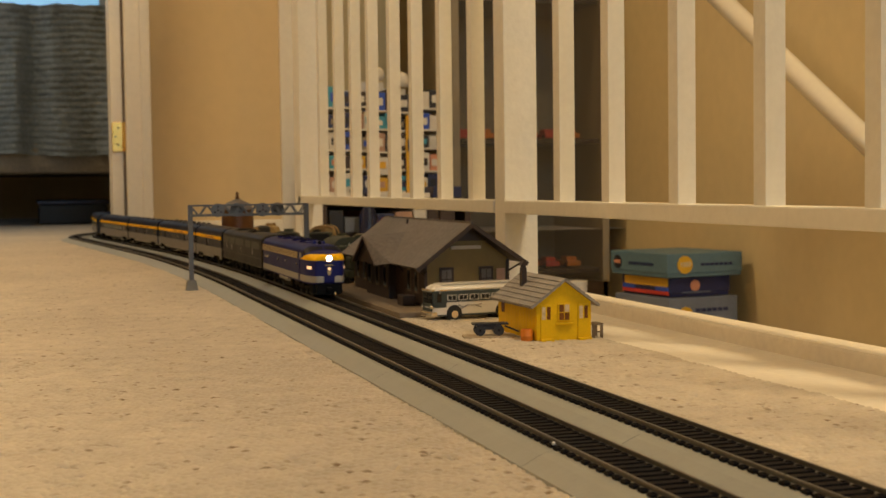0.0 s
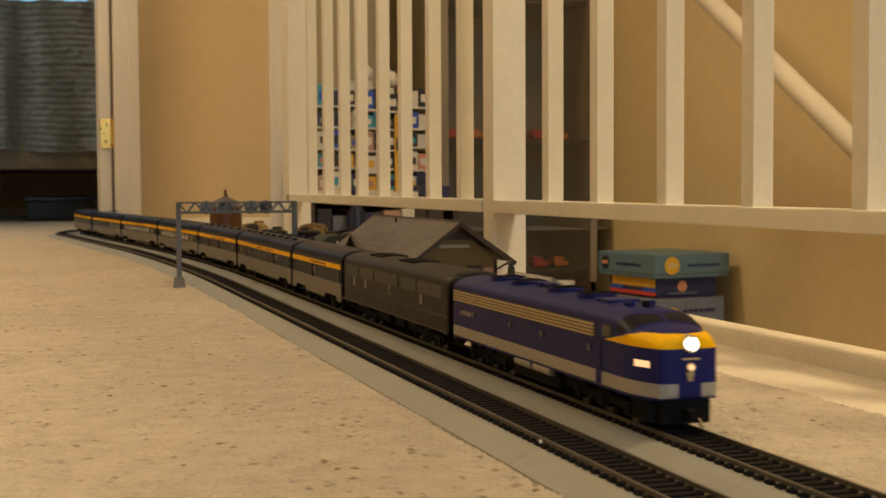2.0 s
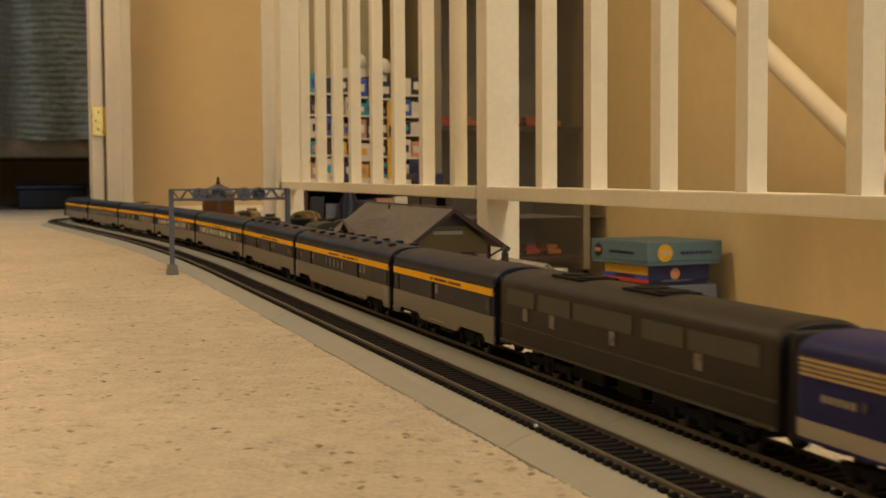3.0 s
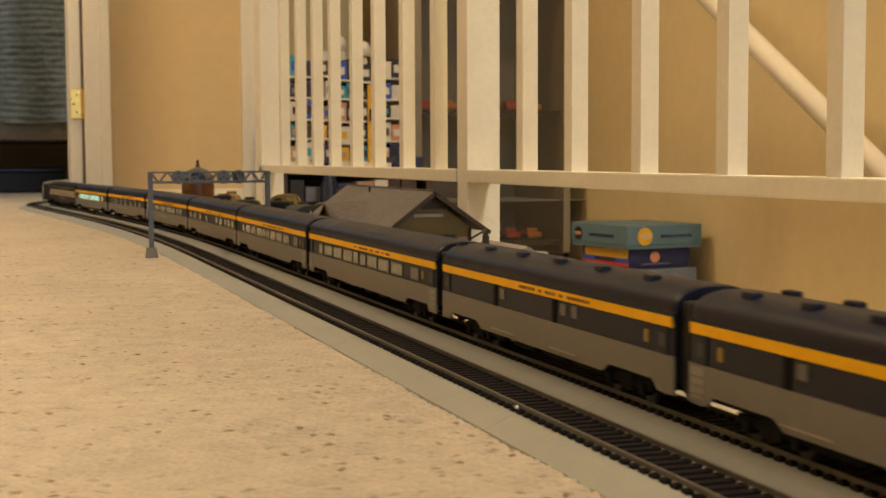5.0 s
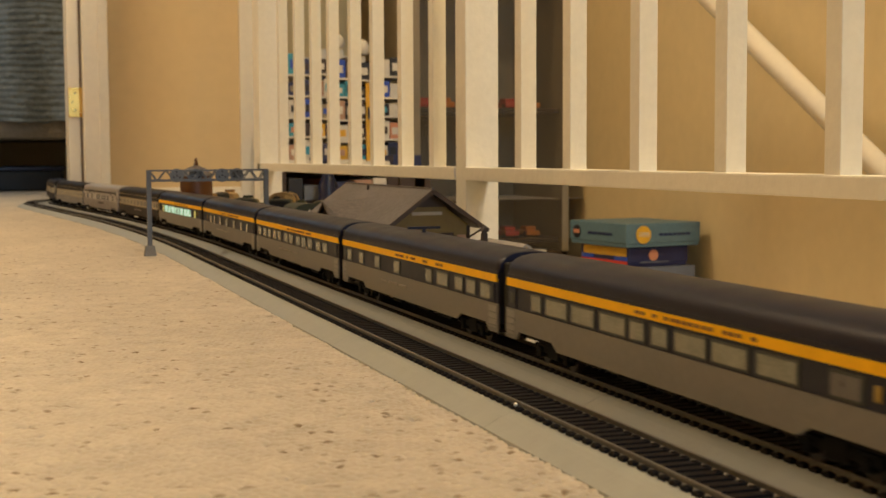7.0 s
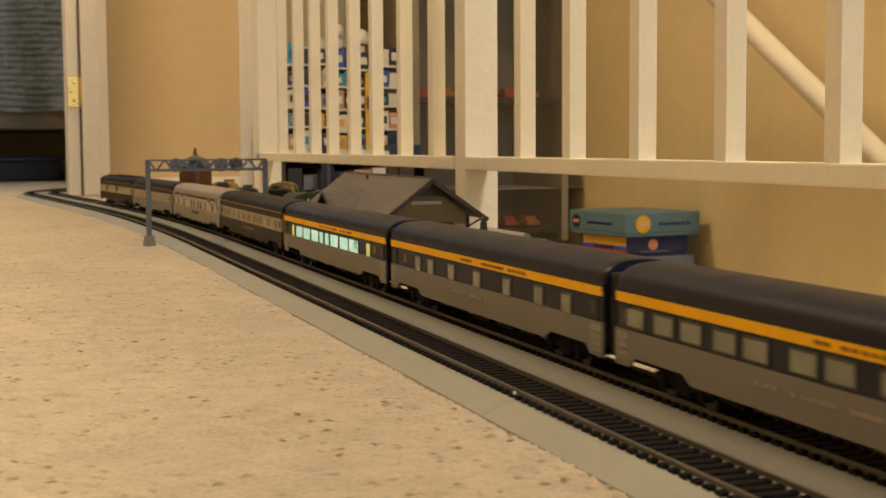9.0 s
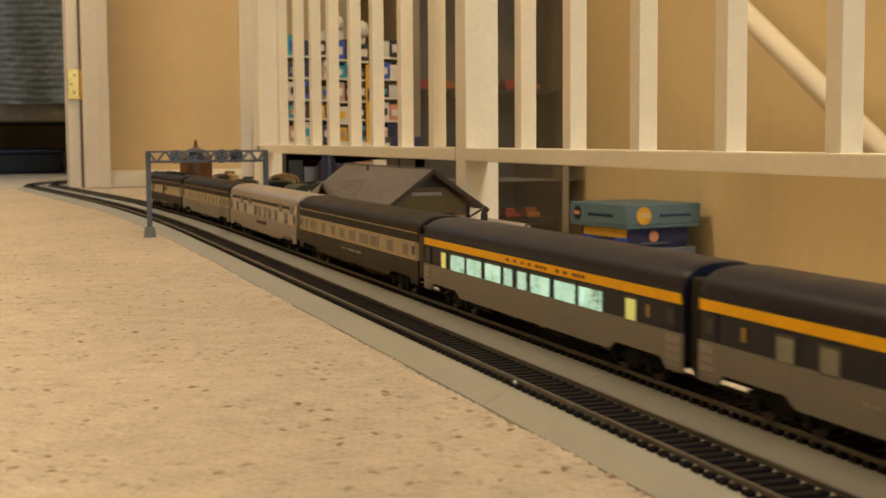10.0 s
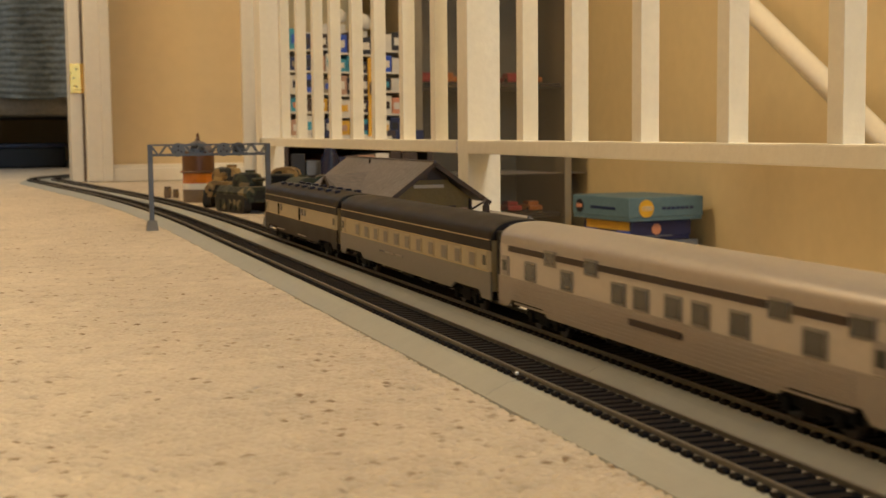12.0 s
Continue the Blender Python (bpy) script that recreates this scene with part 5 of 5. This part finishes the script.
def army_tank(name, label, m, hull):
    t = thing(name, label, "toy army vehicle", "toy army vehicles", at=m)
    part("hull", prism(B(), [(-0.016, 0.010), (0.016, 0.010), (0.017, 0.018), (0.013, 0.023), (-0.013, 0.023), (-0.017, 0.018)], -0.036, 0.036), hull, t)
    part("turret", revolve(B(), [(0.0135, 0.0228), (0.0140, 0.027), (0.0115, 0.0335), (0.006, 0.0350)], 0, 0.002, 20), hull, t, smooth=True)
    part("hatch", rod(B(), (0.004, 0.005, 0.0345), (0.004, 0.005, 0.0370), 0.0045, n=16), hull, t)
    part("gun_barrel", rod(B(), (0, -0.010, 0.0290), (0, -0.050, 0.0305), 0.0015, n=12), hull, t)
    for s in (-1, 1):
        bm = B()
        out = []
        for k in range(12):
            a = math.pi / 2 + math.pi * k / 11
            out.append((-0.027 + 0.0078 * math.cos(a), 0.0080 + 0.0078 * math.sin(a)))
        for k in range(12):
            a = -math.pi / 2 + math.pi * k / 11
            out.append((0.027 + 0.0078 * math.cos(a), 0.0080 + 0.0078 * math.sin(a)))
        va = [bm.verts.new((s * 0.0120, y, z)) for y, z in out]
        vb = [bm.verts.new((s * 0.0185, y, z)) for y, z in out]
        n = len(va)
        for k in range(n):
            bm.faces.new((va[k], va[(k + 1) % n], vb[(k + 1) % n], vb[k]))
        bm.faces.new(va)
        bm.faces.new(vb[::-1])
        bmesh.ops.recalc_face_normals(bm, faces=bm.faces)
        tr = part("caterpillar_track", bm, RUBBER, t)
        for k in range(5):
            part("road_wheel", rod(B(), (s * 0.0175, -0.024 + k * 0.012, 0.0070), (s * 0.0195, -0.024 + k * 0.012, 0.0070), 0.0050, n=16), hull, tr)
    return t


army_tank("toy_tank", "green camouflage toy tank beside the track", pose(0.3050, 1.655, 0.0, 0, 0, 12) @ Matrix.Scale(1.4, 4), CAMO)
army_tank("toy_tank", "tan camouflage toy tank beside the track", pose(0.3030, 1.800, 0.0, 0, 0, -14) @ Matrix.Scale(1.5, 4), CAMOT)
army_truck("toy_army_truck", "tan and green camouflage toy army truck", pose(0.3760, 1.78, 0.0, 0, 0, -20) @ Matrix.Scale(1.3, 4), CAMO, CAMOT)
army_truck("toy_army_truck", "dark green toy army truck with a white star", pose(0.3262, 1.408, 0.0, 0, 0, 4) @ Matrix.Scale(1.25, 4), ARMY, ARMY, star=True)
army_truck("toy_army_truck", "dark green toy army truck beside the station", pose(0.3720, 1.53, 0.0, 0, 0, -15) @ Matrix.Scale(1.2, 4), ARMY, CAMO)
army_tank("toy_tank", "dark green camouflage toy tank behind the station", pose(0.3730, 1.655, 0.0, 0, 0, 10) @ Matrix.Scale(1.2, 4), CAMO)


tank = thing("water_tank", "brown round water tank with glossy amber band and finial", "model water tank")
part("base", revolve(B(), [(0.0225, -0.0005), (0.0225, 0.018), (0.0215, 0.019)], 0.284, 1.93), WOODG, tank, smooth=True)
part("white_band", revolve(B(), [(0.0228, 0.0185), (0.0228, 0.027)], 0.284, 1.93), STARW, tank, smooth=True)
part("amber_band", revolve(B(), [(0.0224, 0.0265), (0.0228, 0.030), (0.0224, 0.042)], 0.284, 1.93), AMBER, tank, smooth=True)
part("hoop", revolve(B(), [(0.0250, 0.0418), (0.0262, 0.0430), (0.0250, 0.0448)], 0.284, 1.93), TANKB, tank, smooth=True)
part("drum", revolve(B(), [(0.0228, 0.0445), (0.0230, 0.056), (0.0226, 0.073)], 0.284, 1.93), TANKB, tank, smooth=True)
part("roof", revolve(B(), [(0.0252, 0.0725), (0.0160, 0.082), (0.0030, 0.088)], 0.284, 1.93), DEPOTR, tank, smooth=True)
part("finial", revolve(B(), [(0.0028, 0.0875), (0.0034, 0.0905), (0.0018, 0.0925), (0.0026, 0.0950), (0.0008, 0.0985)], 0.284, 1.93, 14), TANKB, tank, smooth=True)
for x, y, s in ((0.2585, 2.08, 1.0), (0.268, 2.06, 0.8)):
    b = thing("lineside_barrel", "small dark barrel standing beside the track", "barrel", "small barrels beside the track")
    part("body", revolve(B(), [(0.0052 * s, -0.0005), (0.0060 * s, 0.006 * s), (0.0060 * s, 0.009 * s), (0.0050 * s, 0.0155 * s)], x, y, 18), WOODG, b, smooth=True)
    part("lid", revolve(B(), [(0.0052 * s, 0.0154 * s), (0.0050 * s, 0.0168 * s)], x, y, 18), BROWNT, b)


crumb = thing("pale_crumb", "tiny pale crumb lying on the empty track", "crumb")
bm = B()
bmesh.ops.create_icosphere(bm, subdivisions=2, radius=0.0008, matrix=Matrix.Translation((0.1846, 0.4625, 0.0074)))
part("grain", bm, STARW, crumb, smooth=True)


# ---- beyond the railing ----
def puzzle_boxes():
    m = pose(1.113, 2.217, -0.183, 0, 0, 8)
    W, D = 0.165, 0.190

    def carton(name, label, z0, z1, ins, body, tilt=0.0):
        c = thing(name, label, "puzzle box", "stacked puzzle boxes", at=m @ pose(0, 0, 0, tilt, 0, 0))
        part("tray", box(B(), ins, ins, z0, W - ins, D - ins, z1 - 0.004, 0.0015), body, c)
        part("lid", box(B(), ins - 0.002, ins - 0.002, z0 + 0.007, W - ins + 0.002, D - ins + 0.002, z1, 0.0025), body, c)
        return c
    b1 = carton("puzzle_box", "grey-blue cardboard puzzle box at the bottom of a stack", 0.0, 0.072, 0.006, GREYBLUE)
    b2 = carton("puzzle_box", "dark blue puzzle box with a red, yellow and blue side", 0.0725, 0.110, 0.016, NIGHT)
    b3 = carton("puzzle_box", "teal cardboard puzzle box on top of a stack", 0.1105, 0.155, 0.0, TEAL)
    part("yellow_badge", rod(B(), (0.036, -0.002, 0.134), (0.036, -0.0035, 0.134), 0.0165, n=28), YEL, b3, "orange-yellow badge")
    cu = bpy.data.curves.new("badge_number", "FONT")
    cu.body, cu.size, cu.extrude = "1000", 0.0125, 0.0003
    cu.align_x, cu.align_y = "CENTER", "CENTER"
    cu.materials.append(WHITE)
    num = new("badge_number", cu)
    num.parent = b3
    num.matrix_basis = pose(0.036, -0.0040, 0.134, 90, 0, 0)
    bm = B()
    for k in range(7):
        box(bm, 0.072 + k * 0.0105, -0.0030, 0.131, 0.080 + k * 0.0105, -0.0018, 0.136)
    part("side_print", bm, NIGHT, b3)
    bm = B()
    for k in range(8):
        box(bm, -0.0030, 0.045 + k * 0.0105, 0.131, -0.0018, 0.053 + k * 0.0105, 0.136)
    part("end_print", bm, NIGHT, b3)
    part("round_mark", rod(B(), (-0.0018, 0.165, 0.134), (-0.0032, 0.165, 0.134), 0.013, n=24), BLACK, b3)
    part("round_mark_stripe", box(B(), -0.0040, 0.155, 0.131, -0.0030, 0.175, 0.138), SALMON, b3)
    part("yellow_print", box(B(), 0.0128, 0.020, 0.092, 0.0142, 0.165, 0.108), YEL, b2)
    part("red_print", box(B(), 0.0128, 0.018, 0.0765, 0.0142, 0.172, 0.0835), RED, b2)
    part("blue_print", box(B(), 0.0127, 0.018, 0.0840, 0.0142, 0.060, 0.0915), BLUE, b2)
    part("blue_print", box(B(), 0.0127, 0.130, 0.0840, 0.0142, 0.172, 0.0915), BLUE, b2)
    part("moon_print", rod(B(), (0.070, 0.0142, 0.094), (0.070, 0.0126, 0.094), 0.0105, n=24), SALMON, b2)
    part("print_line", box(B(), 0.040, 0.0126, 0.080, 0.105, 0.0142, 0.0822), GREYBLUE, b2)
    bm = B()
    for k in range(6):
        box(bm, 0.065 + k * 0.0125, 0.0026, 0.045, 0.0745 + k * 0.0125, 0.0042, 0.051)
    part("side_print", bm, NIGHT, b1)
    part("badge", rod(B(), (0.042, 0.0044, 0.040), (0.042, 0.0026, 0.040), 0.0155, n=24), YEL, b1)
    cone = thing("white_cup", "small pale cup beside the stacked boxes", "cup")
    part("body", revolve(B(), [(0.017, -0.183), (0.020, -0.13), (0.0215, -0.0895), (0.019, -0.0890)], 1.03, 2.45, 22), WHITE, cone, smooth=True)


puzzle_boxes()


def toy_shelf():
    """A white stepped rack of small colourful boxes against the back wall."""
    r = thing("display_rack", "white stepped rack filled with small colourful boxes", "shelf rack")
    y0, y1 = 2.69, 2.79
    cols = [(0.552, 0.584, 0.222), (0.586, 0.634, 0.294), (0.636, 0.678, 0.308), (0.680, 0.728, 0.326), (0.730, 0.776, 0.312), (0.778, 0.852, 0.290)]
    palette = [BLACK, WHITE, DKWOOD, SALMON, WHITE, DKWOOD, CYAN, WHITE, YEL, DKWOOD, WHITE, NIGHT, PINK, BLACK, WHITE, TAUPE, BLUE]
    rnd = random.Random(17)
    part("base", box(B(), 0.550, y0 - 0.002, 0.078, 0.855, y1 + 0.008, 0.088, 0.002), WHITE, r)
    for x0, x1, top in cols:
        part("back_panel", box(B(), x0 - 0.001, y1, 0.087, x1 + 0.001, y1 + 0.008, top), WHITE, r)
        z = 0.092
        while z < top - 0.018:
            part("shelf", box(B(), x0 - 0.0010, y0, z - 0.004, x1 + 0.0010, y1, z, 0.0005), WHITE, r)
            h = 0.032 + 0.014 * rnd.random()
            x = x0 + 0.001
            while x < x1 - 0.006:
                w = x1 - x if x1 - x < 0.034 else 0.018 + 0.016 * rnd.random()
                mat = palette[rnd.randrange(len(palette))]
                hh = h * (0.70 + 0.26 * rnd.random())
                c = thing("small_box", "small printed toy box on the rack", "toy box", "boxes on the display rack")
                part("carton", box(B(), x, y0 + 0.003, z, x + w - 0.0012, y1 - 0.01, z + hh, 0.0008), mat, c)
                part("print", box(B(), x + w * 0.15, y0 + 0.0018, z + hh * 0.28, x + w * 0.75, y0 + 0.0032, z + hh * 0.7), palette[rnd.randrange(len(palette))], c)
                x += w
            z += h + 0.005
    for x, z, s in ((0.704, 0.326, 0.014), (0.757, 0.312, 0.016)):
        g = thing("round_ornament", "small rounded white ornament on top of the rack", "ornament")
        part("body", revolve(B(), [(s * 0.7, z), (s, z + s * 0.5), (s * 0.9, z + s * 1.3), (s * 0.5, z + s * 1.8), (s * 0.1, z + s * 2)], x, 2.74, 20), WHITE, g, smooth=True)
    tall = thing("yellow_book", "tall yellow folder among the small boxes", "book")
    part("cover", box(B(), 0.748, 2.680, 0.0885, 0.766, 2.6875, 0.250, 0.001), YEL, tall)
    part("label", box(B(), 0.750, 2.6785, 0.175, 0.764, 2.6805, 0.200), BLACK, tall)


toy_shelf()


def low_shelf():
    """A low dark bookcase behind the railing, half filled."""
    s = thing("low_bookcase", "low dark wooden bookcase with books and boxes", "bookcase")
    x0, x1, y0, y1 = 0.548, 0.86, 2.60, 2.82
    zs = (-0.182, -0.06, 0.012, 0.074)
    part("back", box(B(), x0, y1, -0.182, x1, y1 + 0.008, 0.078), DKWOOD, s)
    for x in (x0, x1 - 0.012):
        part("side", box(B(), x, y0, -0.182, x + 0.012, y1, 0.078, 0.001), DKWOOD, s)
    for z in zs:
        part("shelf", box(B(), x0, y0 + 0.002, z - 0.006, x1, y1, z, 0.001), DKWOOD, s)
    rnd = random.Random(5)
    mats = [WHITE, NIGHT, DKWOOD, SALMON, WHITE, BLACK, PINK, WHITE, GREYBLUE, TAUPE]
    for z, h in ((0.0, 0.052), (-0.06, 0.06)):
        z = 0.0125 if z == 0.0 else -0.0595
        x = x0 + 0.016
        while x < x1 - 0.05:
            w = 0.012 + 0.026 * rnd.random()
            b = thing("boxed_game", "flat boxed game lying on the bookcase", "boxed game", "games on the bookcase")
            k = rnd.randrange(len(mats))
            part("carton", box(B(), x, y0 - 0.004, z, x + w, y1 - 0.03, z + h * (0.55 + 0.35 * rnd.random()), 0.001), mats[k], b)
            x += w + 0.003
    for x, w, h, mt in ((0.562, 0.06, 0.012, WHITE), (0.625, 0.045, 0.018, NIGHT), (0.705, 0.07, 0.010, WHITE), (0.782, 0.06, 0.022, NIGHT)):
        b = thing("boxed_game", "flat boxed game on top of the bookcase", "boxed game", "games on the bookcase")
        part("carton", box(B(), x, y0 + 0.004, 0.0785, x + w, y0 + 0.078, 0.0785 + h, 0.001), mt, b)
    bt = thing("dark_blue_jar", "dark blue jar standing in front of the bookcase", "jar")
    part("body", revolve(B(), [(0.016, -0.182), (0.019, -0.17), (0.019, 0.045), (0.012, 0.060), (0.0115, 0.080), (0.014, 0.082), (0.014, 0.090)], 0.632, 2.55, 24), INK, bt, smooth=True)
    red = thing("red_ball", "small red ball on the bookcase", "ball")
    bm = B()
    bmesh.ops.create_uvsphere(bm, u_segments=18, v_segments=12, radius=0.014, matrix=Matrix.Translation((0.672, 2.565, 0.028)))
    rod(bm, (0.672, 2.565, -0.182), (0.672, 2.565, 0.016), 0.004)
    part("ball", bm, RED, red, smooth=True)


low_shelf()


def cabinet():
    c = thing("display_cabinet", "tall taupe glass display cabinet with toy cars on shelves", "display cabinet")
    x0, x1, y0, y1 = 0.885, 1.255, 2.80, 3.10
    part("back", box(B(), x0, y1, -0.182, x1, y1 + 0.01, 1.7), TAUPE, c)
    for x in (x0, x1 - 0.012):
        part("side", box(B(), x, y0, -0.182, x + 0.012, y1, 1.7, 0.001), TAUPE, c)
    part("top", box(B(), x0, y0, 1.7, x1, y1 + 0.01, 1.72), TAUPE, c)
    part("plinth", box(B(), x0, y0, -0.1825, x1, y1, -0.12), DKWOOD, c)
    door = part("glass_door", box(B(), x0 + 0.002, y0 - 0.006, -0.12, x1 - 0.002, y0 - 0.002, 1.70), HAZE, c, "glass door with reflections painted as brown haze")
    for x in (x0, x1 - 0.016):
        part("door_stile", box(B(), x, y0 - 0.009, -0.12, x + 0.016, y0 - 0.0062, 1.70, 0.001), TAUPE, door)
    for z in (-0.090, 0.205, 0.520, 0.830):
        part("shelf", box(B(), x0 + 0.012, y0 + 0.02, z - 0.011, x1 - 0.012, y1, z, 0.001), DKWOOD, c)
        for k in range(6):
            x = x0 + 0.035 + k * 0.052
            t = thing("toy_car", "small orange-red toy car on a cabinet shelf", "toy car", "toy cars in the cabinet")
            m = (RED, ORANGE, SALMON, ORANGE, RED, ORANGE)[k]
            part("body", box(B(), x, y0 + 0.06, z + 0.003, x + 0.034, y0 + 0.13, z + 0.015, 0.003), m, t)
            part("roof", box(B(), x + 0.004, y0 + 0.075, z + 0.0145, x + 0.030, y0 + 0.11, z + 0.024, 0.003), m, t)
            for yy in (y0 + 0.072, y0 + 0.116):
                part("wheel", rod(B(), (x - 0.0005, yy, z + 0.006), (x + 0.0345, yy, z + 0.006), 0.006, n=14), RUBBER, t)


cabinet()


# ---- ties: each one lies on its roadbed ----
def ties():
    pitch = 0.0066
    def tie_mesh():
        bm = box(B(), -0.0118, -0.0019, 0.0050, 0.0118, 0.0019, 0.0068)
        for c in (-0.00885, 0.00885):
            box(bm, c - 0.0026, -0.0008, 0.0067, c - 0.0010, 0.0008, 0.0072)
            box(bm, c + 0.0010, -0.0008, 0.0067, c + 0.0026, 0.0008, 0.0072)
        return mesh_of("tie", bm, TIE)
    me = tie_mesh()
    for t, off in ((left_track, -GAP), (right_track, 0.0)):
        near = 0.28
        for k in range(270):
            x, y, a = on_path(near + k * pitch, off)
            ob = new("tie", me)
            ob.parent = t
            ob.matrix_basis = pose(x, y, 0, 0, 0, -math.degrees(a))
        bm = B()
        s = near + 270 * pitch
        while s < 4.2:
            x, y, a = on_path(s, off)
            m = pose(x, y, 0.0059, 0, 0, -math.degrees(a)) @ Matrix.Diagonal((0.0236, 0.0039, 0.0018, 1))
            bmesh.ops.create_cube(bm, size=1.0, matrix=m)
            s += pitch
        s = near - pitch
        while s > -1.2:
            x, y, a = on_path(s, off)
            bmesh.ops.create_cube(bm, size=1.0, matrix=pose(x, y, 0.0059) @ Matrix.Diagonal((0.0236, 0.0039, 0.0018, 1)))
            s -= pitch
        tagged(part("tie_bed", bm, TIE, t), kind="stuff")


ties()

# ---- the train's run: where the gap behind the locomotive stands on the track, in seconds and metres ----
RUN = [(0.0, 1.3648), (1.0, 1.0340), (2.0, 0.6976), (3.0, 0.3563), (4.0, 0.0105), (5.0, -0.3392), (6.0, -0.6922), (7.0, -1.0481), (8.0, -1.4063), (9.0, -1.7663), (10.0, -2.1276), (11.0, -2.4896), (12.0, -2.8518)]


def run_at(t):
    for (t0, s0), (t1, s1) in zip(RUN, RUN[1:]):
        if t <= t1:
            return s0 + (s1 - s0) * (t - t0) / (t1 - t0)
    return RUN[-1][1]


def car_pose(s, reach):
    """A car's pose from the places of its two trucks on the track."""
    xa, ya, _ = on_path(s - reach)
    xb, yb, _ = on_path(s + reach)
    a = math.atan2(xb - xa, yb - ya)
    return pose((xa + xb) / 2, (ya + yb) / 2, RAIL_Z, 0, 0, -math.degrees(a))


def motions():
    times = [0.25 * k for k in range(49)]
    for ob, mid in cars:
        walk(ob, [(t, car_pose(run_at(t) + mid, 0.08 if mid < 0.4 else 0.1)) for t in times])


motions()
